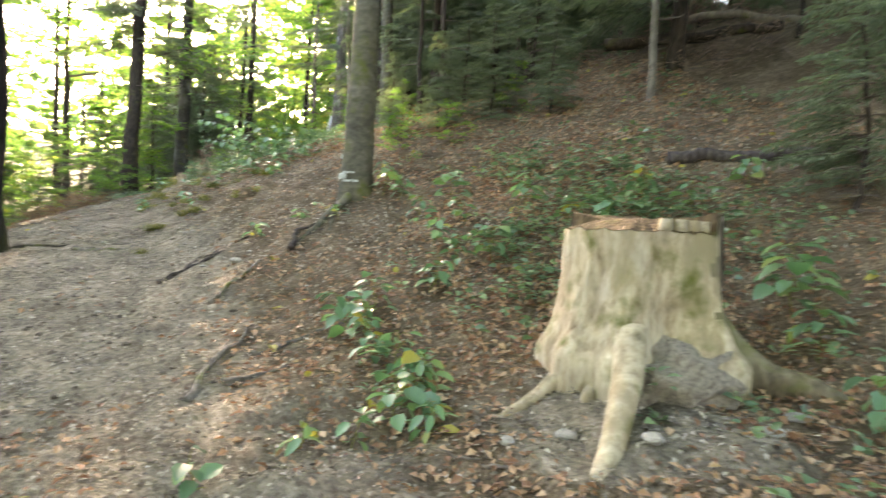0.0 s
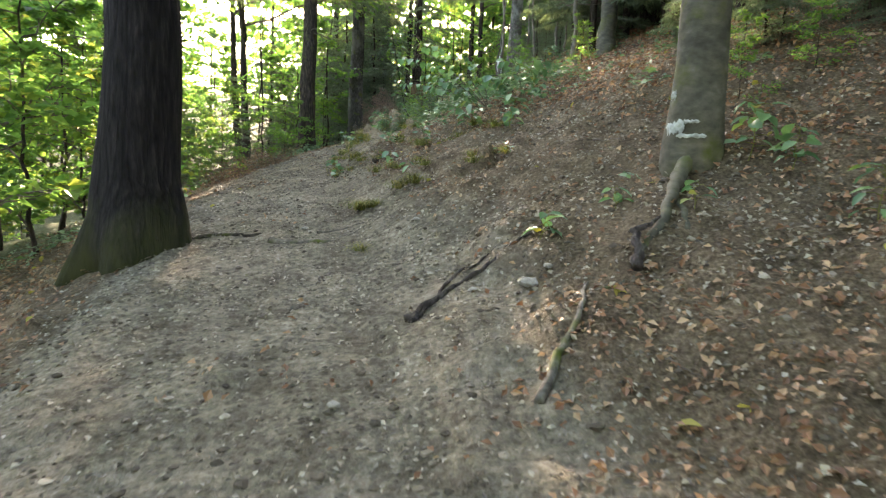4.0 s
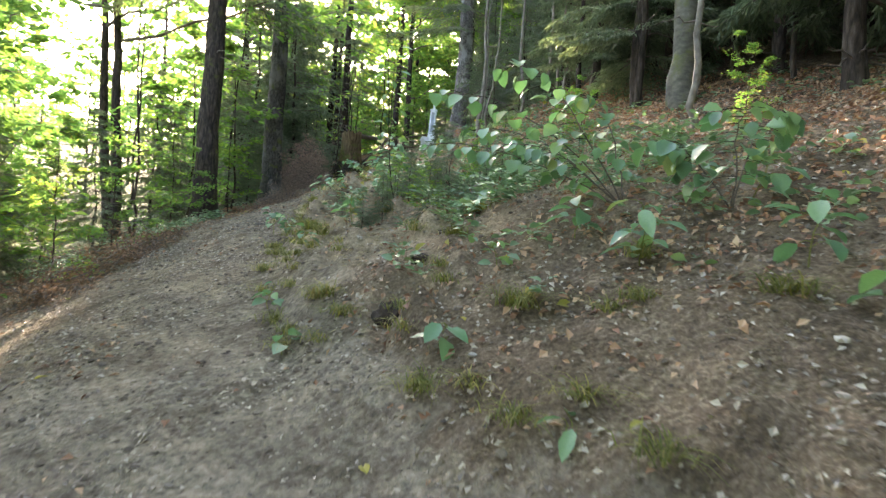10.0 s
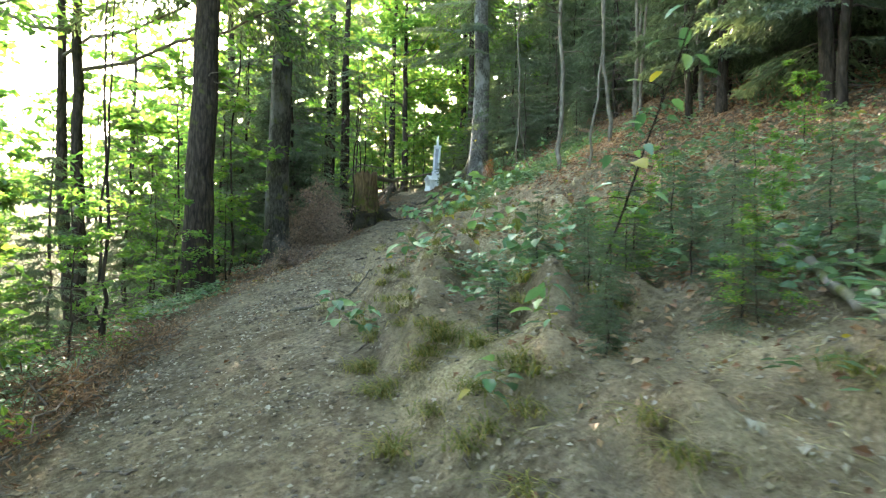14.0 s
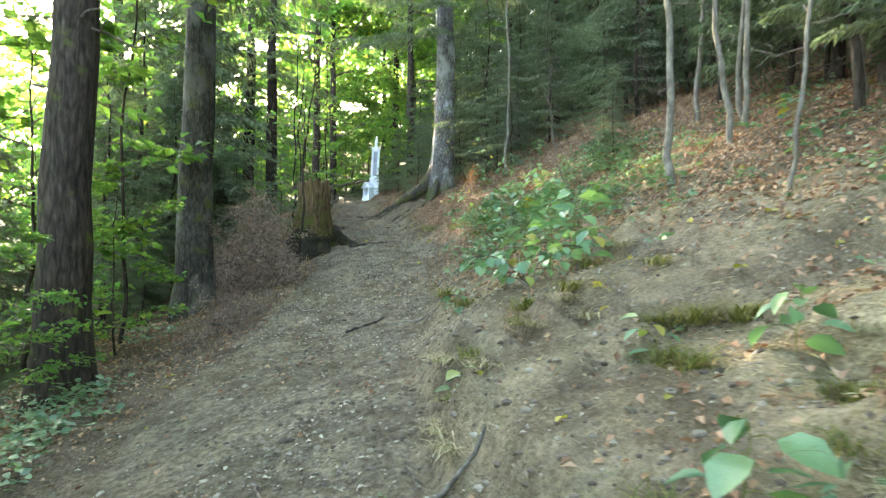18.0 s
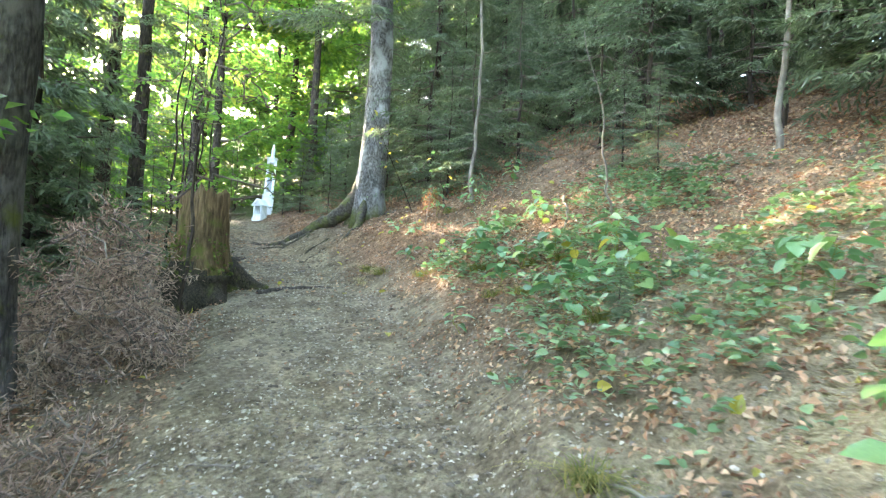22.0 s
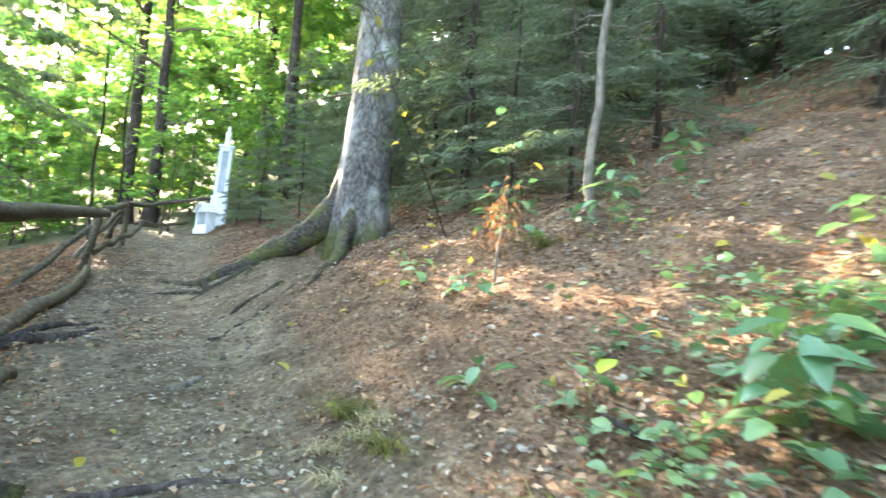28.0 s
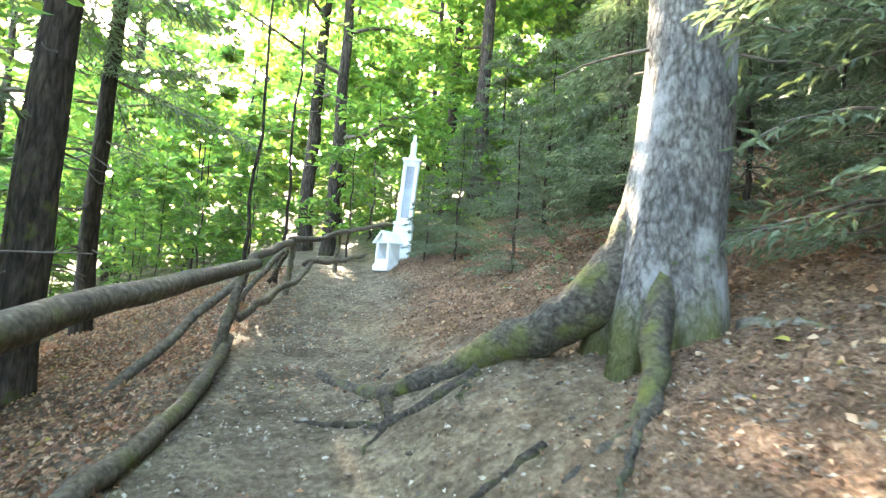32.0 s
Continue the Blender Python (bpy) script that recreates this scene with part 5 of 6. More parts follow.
root([(-3.6, 22.3), (-3.25, 22.0), (-2.95, 21.55)], 0.014, "thin pale twig lying across the trail", "fallen_twig", BARK_POLE, 0.012, 28, 0.6, "twig", "twigs")
root([(-4.05, 22.35), (-3.85, 22.5), (-3.62, 22.55)], 0.016, "short dark stick on the trail", "fallen_twig", BARK_DARK, 0.01, 29, 0.6, "twig", "twigs")
root([(-4.75, 18.4), (-4.35, 18.7), (-3.9, 18.75)], 0.035, "buried root across the trail", seed=30)
root([(-1.0, 26.95), (-0.9, 27.3), (-0.8, 27.6)], 0.016, "dark thin stick leaning on the slope", "fallen_twig", BARK_DARK, 0.06, 31, 0.6, "twig", "twigs")
root([(0.6, 26.6), (-0.1, 25.7), (-0.6, 25.3)], 0.02, "dead spruce branch on the slope", "fallen_branch", TWIG, 0.1, 32, 0.4, "branch", "fallen branches")
rt = np.random.default_rng(91)
for k in range(70):
    y = float(rt.uniform(1.5, 38))
    x = float(eased(np.array(y), 1)) + float(rt.uniform(-1.2, 3.6))
    an, ln = float(rt.uniform(0, 6.28)), float(rt.uniform(0.12, 0.4))
    root([(x, y), (x + 0.5 * ln * math.cos(an), y + 0.5 * ln * math.sin(an) + 0.02), (x + ln * math.cos(an), y + ln * math.sin(an))], float(rt.uniform(0.004, 0.011)),
         "small dry twig lying on the ground", "fallen_twig", TWIG, 0.008, 200 + k, 0.5, "twig", "twigs")


# ---------------------------------------------------------------- wooden rail
def log_part(name, a, b, r0, r1, parent, seed, n=14, wobble=0.05):
    rng = np.random.default_rng(seed)
    line = bend(a, b, n, wobble, rng)
    return piece(name, tube_mesh(name, [tube(line, np.linspace(r0, r1, n), 12, True, None, 0.025, seed)], RAIL), parent)


def rail_fence():
    t = thing("rail_fence", (-2.95, 34.0, height(-2.95, 34.0)), "rustic rail fence of rough unpeeled poles along the trail", "fence")
    o = np.array(t.location)
    pt = lambda x, y, up: np.array([x, y, height(x, y) + up]) - o  # noqa: E731
    log_part("rail", np.array([-3.62, 28.95, 5.43]) - o, np.array([-2.62, 35.75, 6.22]) - o, 0.088, 0.062, t, 1, 18, 0.06)
    log_part("rail", np.array([-2.66, 35.6, 6.25]) - o, pt(-2.3, 38.1, 0.75), 0.055, 0.045, t, 2)
    log_part("rail", pt(-2.32, 38.0, 0.78), pt(-1.5, 40.4, 0.7), 0.05, 0.04, t, 3)
    log_part("rail", pt(-1.55, 40.3, 0.7), pt(0.1, 42.3, 0.6), 0.045, 0.04, t, 4)
    log_part("lower_rail", pt(-2.75, 35.9, 0.2), pt(-2.0, 38.8, 0.35), 0.045, 0.04, t, 5, 14, 0.1)
    log_part("lower_rail", pt(-2.1, 38.6, 0.35), pt(-0.9, 41.2, 0.3), 0.04, 0.035, t, 6, 14, 0.1)
    log_part("post", pt(-2.95, 35.25, -0.3), pt(-2.72, 35.6, 0.72), 0.055, 0.05, t, 7)
    log_part("post", pt(-2.35, 38.0, -0.3), pt(-2.28, 38.1, 0.8), 0.045, 0.04, t, 9)
    log_part("post", pt(-1.55, 40.3, -0.3), pt(-1.5, 40.35, 0.72), 0.045, 0.04, t, 10)
    log_part("brace", pt(-3.75, 34.6, -0.1), pt(-2.75, 35.65, 0.66), 0.05, 0.042, t, 11)
    log_part("brace", pt(-3.2, 36.5, -0.1), pt(-2.4, 37.7, 0.62), 0.04, 0.035, t, 12)
    log_part("brace", pt(-2.6, 38.9, 0.0), pt(-2.3, 38.1, 0.7), 0.035, 0.03, t, 13)


rail_fence()
root([(-3.62, 31.05), (-3.42, 31.75), (-3.27, 32.15), (-3.0, 33.0), (-2.9, 34.2), (-2.8, 35.6)], 0.082, "long rough log edging the trail", "edging_log", RAIL, 0.06, 33, 0.62, "log", "", 0.02, sides=14)
root([(-3.85, 28.3), (-3.5, 29.5), (-3.15, 30.5)], 0.062, "smooth grey log edging the trail", "edging_log", RAIL, 0.04, 34, 0.9, "log", "", 0.02, sides=14)
root([(-3.5, 31.3), (-3.2, 31.45), (-2.9, 31.5), (-2.65, 31.75)], 0.085, "dark root humping out of the trail edge", seed=35, material=BARK_DARK, sink=0.01, end=0.3, bumps=0.1)


# ---------------------------------------------------------------- white wayside shrine
def box_mesh(name, sx, sy, sz, material, bevel=0.012):
    bm = bmesh.new()
    bmesh.ops.create_cube(bm, size=1)
    bmesh.ops.scale(bm, vec=(sx, sy, sz), verts=bm.verts)
    bmesh.ops.bevel(bm, geom=bm.edges[:], offset=bevel, segments=2, affect="EDGES")
    me = bpy.data.meshes.new(name)
    bm.to_mesh(me)
    bm.free()
    me.materials.append(material)
    return me


def shrine(x, y):
    t = thing("wayside_shrine", (x, y, height(x, y)), "small white gabled wayside shrine beside the trail", "shrine")
    t.rotation_euler = (0, 0, radians(-52))
    t.scale = (0.72, 0.72, 0.95)
    piece("plinth", box_mesh("plinth", 0.5, 0.5, 0.12, WHITE), t, (0, 0, 0.02))
    piece("side_wall", box_mesh("side_wall", 0.06, 0.42, 0.42, WHITE), t, (-0.19, 0, 0.28))
    piece("side_wall", box_mesh("side_wall", 0.06, 0.42, 0.42, WHITE), t, (0.19, 0, 0.28))
    piece("back_wall", box_mesh("back_wall", 0.315, 0.05, 0.42, RECESS), t, (0, 0.15, 0.28), "grey recessed back wall")
    piece("front_sill", box_mesh("front_sill", 0.315, 0.05, 0.1, WHITE), t, (0, -0.18, 0.13))
    for s in (-1, 1):
        ob = piece("roof_slope", box_mesh("roof_slope", 0.36, 0.56, 0.035, WHITE, 0.008), t, (s * 0.135, -0.01, 0.6))
        ob.rotation_euler = (0, s * radians(40), 0)
    v = np.array([(-0.2, 0, 0), (0.2, 0, 0), (0, 0, 0.2), (-0.2, 0.04, 0), (0.2, 0.04, 0), (0, 0.04, 0.2)], float)
    f = np.array([(0, 1, 2), (3, 5, 4), (0, 3, 4), (0, 4, 1), (1, 4, 5), (1, 5, 2), (2, 5, 3), (2, 3, 0)])
    piece("gable", mesh_from("gable", v, f, WHITE, False), t, (0, -0.2, 0.485))


shrine(-0.62, 40.3)


def pillar(x, y):
    """A white pillar with a framed niche, a ledge and a slim finial."""
    t = thing("wayside_pillar", (x, y, height(x, y)), "tall white wayside pillar with a framed niche behind the shrine", "pillar")
    t.rotation_euler = (0, radians(2.5), radians(-16))
    piece("plinth", box_mesh("plinth", 0.36, 0.32, 0.75, WHITE, 0.02), t, (0, 0, 0.3))
    piece("ledge", box_mesh("ledge", 0.38, 0.34, 0.06, WHITE), t, (0, 0, 0.71))
    piece("shaft", box_mesh("shaft", 0.26, 0.16, 1.2, RECESS), t, (0, 0.03, 1.34), "blue-grey recessed panel of the niche")
    for sx in (-1, 1):
        piece("side_frame", box_mesh("side_frame", 0.07, 0.22, 1.2, WHITE), t, (sx * 0.115, 0, 1.34))
    piece("head_frame", box_mesh("head_frame", 0.16, 0.22, 0.1, WHITE), t, (0, 0, 1.89))
    piece("sill", box_mesh("sill", 0.16, 0.22, 0.08, WHITE), t, (0, 0, 0.79))
    piece("cap", box_mesh("cap", 0.36, 0.28, 0.05, WHITE), t, (0, 0, 1.965))
    zs = np.array([0.0, 0.06, 0.1, 0.24, 0.33, 0.37, 0.41, 0.45, 0.49])
    rs = np.array([0.075, 0.07, 0.05, 0.062, 0.055, 0.025, 0.035, 0.03, 0.005])
    piece("finial", tube_mesh("finial", [tube(np.stack([0 * zs, 0 * zs, zs], 1), rs, 12, True)], WHITE), t, (0, 0, 1.99))


pillar(-0.3, 40.85)


# ---------------------------------------------------------------- brush pile
def brush_pile(name, x, y, length, wide, tall, n, seed, label, material=None):
    rng = np.random.default_rng(seed)
    t = thing(name, (x, y, height(x, y)), label, "brush pile")
    tubes, pos, dr = [], [], []
    for k in range(n):
        u, w = rng.uniform(-0.5, 0.5) * length, rng.uniform(-0.5, 0.5) * wide
        top = tall * (1 - (2 * u / length) ** 2 * 0.7) * (1 - (2 * w / wide) ** 2 * 0.6)
        z0 = height(x + w, y + u) - height(x, y)
        a = np.array([w, u, z0 + rng.uniform(0, 1) * top])
        an, ln = rng.uniform(0, 6.28), rng.uniform(0.3, 0.9)
        b = a + np.array([math.cos(an) * ln * 0.6, math.sin(an) * ln, rng.normal(-0.12, 0.3) * ln])
        b[2] = max(b[2], z0 - 0.02)
        line = bend(a, b, 5, 0.12, rng)
        tubes.append(tube(line, np.linspace(rng.uniform(0.004, 0.011), 0.003, 5), 4, cap=False))
        m = 44
        s = rng.uniform(0, 1, m)
        pos.append(np.stack([np.interp(s, np.linspace(0, 1, 5), line[:, c]) for c in range(3)], 1) + rng.normal(0, 0.05, (m, 3)))
        dr.append((b - a)[None] / ln + rng.normal(0, 0.8, (m, 3)))
    tagged(piece("brushwood", tube_mesh("brushwood", tubes, TWIG), t), kind="stuff")
    p, d = np.concatenate(pos), np.concatenate(dr)
    L = rng.uniform(0.04, 0.11, len(p))
    v, f = leaves(p, d, unit(rng, len(p)), L, L * 0.07)
    tagged(piece("dead_foliage", mesh_from("dead_foliage", v, f, material or BRUSH, False), t, label="dry brown needle sprays"), kind="stuff")


brush_pile("brush_pile", -5.0, 26.75, 2.2, 1.15, 1.75, 370, 3, "heap of dead brown spruce branches beside the trail")
brush_pile("brush_pile", -5.25, 24.2, 1.2, 0.8, 0.3, 45, 4, "low heap of dry brown twigs at the trail edge")
brush_pile("brush_pile", 5.6, 9.3, 3.0, 3.0, 0.7, 130, 6, "tangle of dead grey branches up the slope")
brush_pile("brush_pile", -6.3, 17.0, 4.2, 0.7, 0.35, 110, 7, "dark tangle of twigs along the trail edge", DEAD_NEEDLE)



# ---------------------------------------------------------------- clods and root balls
def root_ball(x, y, r, seed):
    first = seed == 1
    bm = bmesh.new()
    bmesh.ops.create_icosphere(bm, subdivisions=4, radius=r)
    for v in bm.verts:
        k = v.co.normalized()
        v.co = v.co * (1 + 0.3 * noise.fractal(k * 2.6 + Vector((seed, 0, 0)), 0.8, 2.0, 5))
        v.co.z *= 1.0 if first else 0.6
    me = bpy.data.meshes.new("root_ball")
    bm.to_mesh(me)
    bm.free()
    for p in me.polygons:
        p.use_smooth = True
    me.materials.append(SHADE_SOIL)
    tagged(piece("root_ball", me, None, (x, y, height(x, y) + (0.02 if first else -0.02))), "dark crumbly root ball stuck in the bank", "root ball", "root balls")


for k, (x, y, r) in enumerate([(-2.67, 12.08, 0.115), (-2.46, 12.5, 0.075), (-2.25, 12.9, 0.06), (-2.6, 17.6, 0.08)]):
    root_ball(x, y, r, k + 1)


def clods(n, seed):
    rng = np.random.default_rng(seed)
    y = rng.uniform(0, 38, n)
    x = eased(y, 1) + rng.uniform(-1.3, 5, n)
    keep = rng.random(n) < 0.25 + 0.75 * smooth(0.4 + 1.3 * waves(x, y, 0.9, 2))
    x, y = x[keep], y[keep]
    m = len(x)
    p = np.stack([x, y, land(x, y)[0]], 1)
    s = 0.008 + 0.024 * rng.random(m) ** 2.5
    bm = bmesh.new()
    bmesh.ops.create_icosphere(bm, subdivisions=1, radius=1)
    ico = np.array([v.co[:] for v in bm.verts])
    tri = np.array([[v.index for v in f.verts] for f in bm.faces])
    bm.free()
    v = p[:, None] + ico[None] * s[:, None, None] * rng.uniform(0.7, 1.3, (m, len(ico), 1)) * [1, 1, 0.6]
    f = (np.arange(m)[:, None, None] * len(ico) + tri[None]).reshape(-1, 3)
    tagged(new("soil_clods", mesh_from("soil_clods", v.reshape(-1, 3), f, CRUMB, False)), "brown soil clods and bark crumbs on the slope", "clods", kind="stuff")


clods(26000, 9)


# ---------------------------------------------------------------- undergrowth
def single_leaf(name, width, material):
    v, f = leaves(np.zeros((1, 3)), np.array([[1.0, 0, 0]]), np.array([[0, 0, 1.0]]), np.array([1.0]), np.array([width]), 0.3, True)
    return mesh_from(name, v, f, material)


BROAD, SLIM, YELLOW = single_leaf("leaf", 0.34, LEAF_ONE), single_leaf("leaf", 0.22, LEAF_ONE), single_leaf("leaf", 0.34, LEAF_YELLOW)
ROUND = single_leaf("leaf", 0.46, LEAF_ONE)


def seedling(x, y, tall, n, size, seed, name="seedling", label="green broad-leaved seedling growing on the forest floor", mesh=None, lean=(0, 0), group="seedlings", spread_=0.5, category="seedling", material=None):
    rng = np.random.default_rng(seed)
    t = thing(name, (x, y, height(x, y)), label, category, group)
    stem = bend((0, 0, -0.03), (lean[0] * tall + rng.normal(0, 0.05), lean[1] * tall + rng.normal(0, 0.05), tall), 7, 0.05, rng)
    tubes = [tube(stem, np.linspace(0.0035 + 0.003 * tall, 0.002, 7), 5, cap=False)]
    for k in range(n):
        s = 0.25 + 0.75 * (k + 0.6) / n
        at = np.array([np.interp(s, np.linspace(0, 1, 7), stem[:, c]) for c in range(3)])
        yaw = k * 2.4 + rng.normal(0, 0.35)
        reach = spread_ * tall * rng.uniform(0.25, 0.75) * (1.15 - 0.6 * s)
        end = at + np.array([math.cos(yaw) * reach, math.sin(yaw) * reach, 0.12 * reach + rng.normal(0, 0.02)])
        stalk = tube(np.array([at, (at + end) / 2 + [0, 0, 0.01], end]), [0.003, 0.0025, 0.0015], 3, cap=False)
        stalk_ob = piece("leaf_stalk", tube_mesh("leaf_stalk", [stalk], material or GRASS), t)
        sz = size * rng.uniform(0.65, 1.2)
        ob = piece("leaf", (YELLOW if rng.random() < 0.03 else (mesh or BROAD)), stalk_ob)
        ob.matrix_basis = Matrix.Translation(end) @ pose(0, 0, 0, float(rng.normal(0, 18)), float(rng.normal(14, 16)), math.degrees(yaw) + float(rng.normal(0, 25))) @ Matrix.Diagonal((sz, sz, sz, 1))
    tagged(piece("stem", tube_mesh("stem", tubes, material or GRASS), t))
    return t


SPOTS = [  # x, y, height, leaves, leaf length
    (0.3, 4.3, 0.24, 10, 0.1), (0.34, 4.05, 0.22, 9, 0.1), (0.5, 3.42, 0.24, 10, 0.11), (0.58, 3.15, 0.2, 8, 0.1), (0.28, 4.65, 0.22, 10, 0.1), (0.52, 3.75, 0.2, 9, 0.1),
    (1.15, 5.3, 0.26, 10, 0.1), (1.7, 5.45, 0.26, 10, 0.1), (2.15, 5.5, 0.24, 9, 0.1), (1.3, 5.9, 0.26, 10, 0.1), (0.75, 7.1, 0.28, 10, 0.1), (2.6, 5.75, 0.26, 10, 0.11), (0.95, 5.65, 0.24, 9, 0.1), (3.3, 5.2, 0.26, 10, 0.11),
    (0.4, 3.3, 0.3, 10, 0.13), (0.42, 3.85, 0.34, 12, 0.13), (0.2, 4.5, 0.3, 12, 0.12), (0.37, 4.8, 0.3, 10, 0.11), (0.55, 3.55, 0.25, 9, 0.12), (-0.15, 3.2, 0.16, 5, 0.1),
    (0.16, 3.2, 0.16, 5, 0.1), (-0.5, 2.75, 0.14, 6, 0.1), (3.18, 3.8, 0.5, 16, 0.17), (3.0, 3.3, 0.35, 10, 0.15), (2.9, 2.6, 0.3, 8, 0.14), (1.4, 5.1, 0.32, 12, 0.13),
    (0.82, 4.95, 0.3, 10, 0.12), (1.9, 5.9, 0.36, 14, 0.13), (2.9, 5.5, 0.36, 14, 0.13), (2.4, 5.2, 0.3, 10, 0.12), (0.6, 7.4, 0.4, 14, 0.12), (0.9, 6.4, 0.3, 10, 0.12), (3.9, 5.35, 0.3, 10, 0.12),
    (1.3, 6.6, 0.4, 14, 0.12), (-0.82, 7.1, 0.2, 6, 0.11), (-0.3, 7.2, 0.14, 4, 0.11), (0.1, 6.9, 0.16, 5, 0.1),
    (-0.85, 10.7, 0.35, 9, 0.14), (-0.92, 10.1, 0.25, 8, 0.12), (-1.35, 11.35, 0.35, 10, 0.15), (-1.55, 11.9, 0.3, 10, 0.13), (-2.5, 11.25, 0.16, 6, 0.12), (-3.35, 12.05, 0.16, 6, 0.11),
    (-2.1, 10.2, 0.12, 4, 0.11), (-2.05, 11.9, 0.14, 4, 0.1), (-1.0, 12.6, 0.3, 9, 0.13), (-0.6, 11.6, 0.35, 10, 0.13), (-3.05, 14.8, 0.3, 12, 0.11), (-3.6, 13.1, 0.18, 8, 0.1),
    (-4.2, 16.9, 0.34, 13, 0.12), (-3.98, 16.7, 0.26, 10, 0.12), (-3.4, 16.8, 0.3, 12, 0.12), (-2.75, 16.7, 0.3, 12, 0.12), (-3.5, 14.3, 0.2, 8, 0.1), (-2.6, 16.2, 0.28, 12, 0.12),
    (-2.3, 16.5, 0.3, 12, 0.12), (-1.75, 15.2, 0.3, 11, 0.13), (-1.5, 14.0, 0.4, 12, 0.14), (-1.9, 13.2, 0.3, 10, 0.13), (-1.58, 16.65, 0.3, 11, 0.12), (-2.8, 18.0, 0.3, 10, 0.12),
    (-3.6, 17.4, 0.3, 8, 0.15), (-2.58, 17.25, 0.36, 12, 0.14), (-3.05, 18.65, 0.2, 7, 0.12), (-3.8, 19.4, 0.16, 6, 0.1),
    (0.67, 21.3, 0.4, 14, 0.14), (0.2, 20.7, 0.3, 10, 0.13), (-4.43, 18.75, 0.12, 5, 0.09), (-0.85, 26.6, 0.3, 12, 0.12), (-1.1, 25.7, 0.34, 12, 0.13), (-0.6, 24.3, 0.34, 12, 0.13), (-1.2, 24.3, 0.34, 13, 0.13),
    (-1.0, 24.8, 0.34, 13, 0.13), (-1.5, 25.0, 0.28, 10, 0.12), (-2.0, 23.4, 0.24, 9, 0.12), (-2.15, 24.6, 0.2, 8, 0.11), (-1.36, 22.05, 0.36, 12, 0.14), (-1.5, 21.8, 0.36, 12, 0.13), (-3.3, 21.0, 0.2, 8, 0.11),
    (-2.6, 20.1, 0.3, 10, 0.14), (-2.9, 20.6, 0.5, 16, 0.16), (-2.6, 20.3, 0.6, 18, 0.17), (-2.45, 20.9, 0.5, 14, 0.16), (-1.36, 23.6, 0.5, 16, 0.15), (-1.25, 23.2, 0.45, 14, 0.15), (-0.9, 24.0, 0.5, 16, 0.15),
    (-1.7, 23.0, 0.4, 14, 0.15), (-1.6, 23.9, 0.35, 12, 0.14), (-0.4, 26.7, 0.3, 12, 0.11), (0.3, 26.9, 0.35, 12, 0.12), (-1.05, 25.2, 0.3, 11, 0.12), (-0.7, 24.3, 0.4, 13, 0.14), (-1.4, 24.0, 0.3, 10, 0.14),
    (-1.15, 27.9, 0.22, 9, 0.12), (-0.8, 26.55, 0.34, 11, 0.16), (-0.7, 26.6, 0.4, 12, 0.16), (-0.95, 27.3, 0.24, 9, 0.12), (-0.1, 26.2, 0.4, 12, 0.13), (1.2, 28.7, 0.4, 14, 0.13), (0.4, 28.6, 0.5, 16, 0.12),
    (-0.5, 29.75, 0.18, 6, 0.12), (-0.57, 28.75, 0.2, 6, 0.13), (-0.45, 29.3, 0.14, 5, 0.1), (0.2, 29.85, 0.35, 10, 0.12), (-0.3, 30.6, 0.16, 5, 0.1), (0.0, 29.2, 0.5, 12, 0.13)]
for k, (x, y, tall, n, size) in enumerate(SPOTS):
    seedling(x, y, tall, n + n // 2 if y < 8 else n, 1.12 * size, 300 + k, mesh=SLIM if k % 4 == 3 else None)


def hazel(x, y, tips, seed, leaf=0.125):
    """Several arching stems from one root, with broad hanging leaves."""
    rng = np.random.default_rng(seed)
    base = np.array([x, y, height(x, y)])
    t = thing("hazel_shrub", base, "leafy hazel shrub arching over the slope with broad bright leaves", "shrub", "shrubs")
    for tip in tips:
        end = np.array(tip) - base
        line = bend((0, 0, -0.05), end, 12, 0.05, rng)
        s = np.linspace(0, 1, 12)
        line[:, 2] = -0.05 + (end[2] + 0.05) * np.sin(s * 1.75) / math.sin(1.75)
        piece("stem", tube_mesh("stem", [tube(line, np.linspace(0.006, 0.002, 12), 6, True)], TWIG), t)
        for k in range(20):
            u = 0.22 + 0.78 * (k + 0.5) / 20
            at = np.array([np.interp(u, s, line[:, c]) for c in range(3)])
            yaw = math.atan2(end[1], end[0]) + (1 if k % 2 else -1) * rng.uniform(0.5, 1.5)
            ln = rng.uniform(0.03, 0.16)
            tip_ = at + np.array([math.cos(yaw) * ln, math.sin(yaw) * ln, -0.02])
            stalk_ob = piece("leaf_stalk", tube_mesh("leaf_stalk", [tube(np.array([at, (at + tip_) / 2 + [0, 0, 0.008], tip_]), [0.003, 0.0025, 0.002], 3, cap=False)], BARK_BROWN), t)
            sz = leaf * float(rng.uniform(0.65, 1.2))
            ob = piece("leaf", ROUND, stalk_ob)
            ob.matrix_basis = Matrix.Translation(tip_) @ pose(0, 0, 0, float(rng.normal(0, 25)), float(rng.normal(38, 22)), math.degrees(yaw) + float(rng.normal(0, 25))) @ Matrix.Diagonal((sz, sz, sz, 1))


hazel(-1.15, 12.15, [(-2.05, 11.9, 3.72), (-2.4, 12.45, 3.62), (-1.5, 12.1, 3.62), (-2.45, 12.7, 3.3), (-1.95, 12.4, 3.3), (-2.1, 12.9, 3.45)], 500, 0.105)
hazel(-0.7, 11.6, [(-0.9, 11.3, 3.45), (-0.5, 11.5, 3.5), (-1.1, 11.7, 3.3)], 501)
hazel(-2.9, 20.35, [(-3.4, 20.1, 3.82), (-2.85, 19.9, 3.9), (-3.3, 20.6, 3.78), (-2.7, 20.6, 3.95)], 506, 0.08)
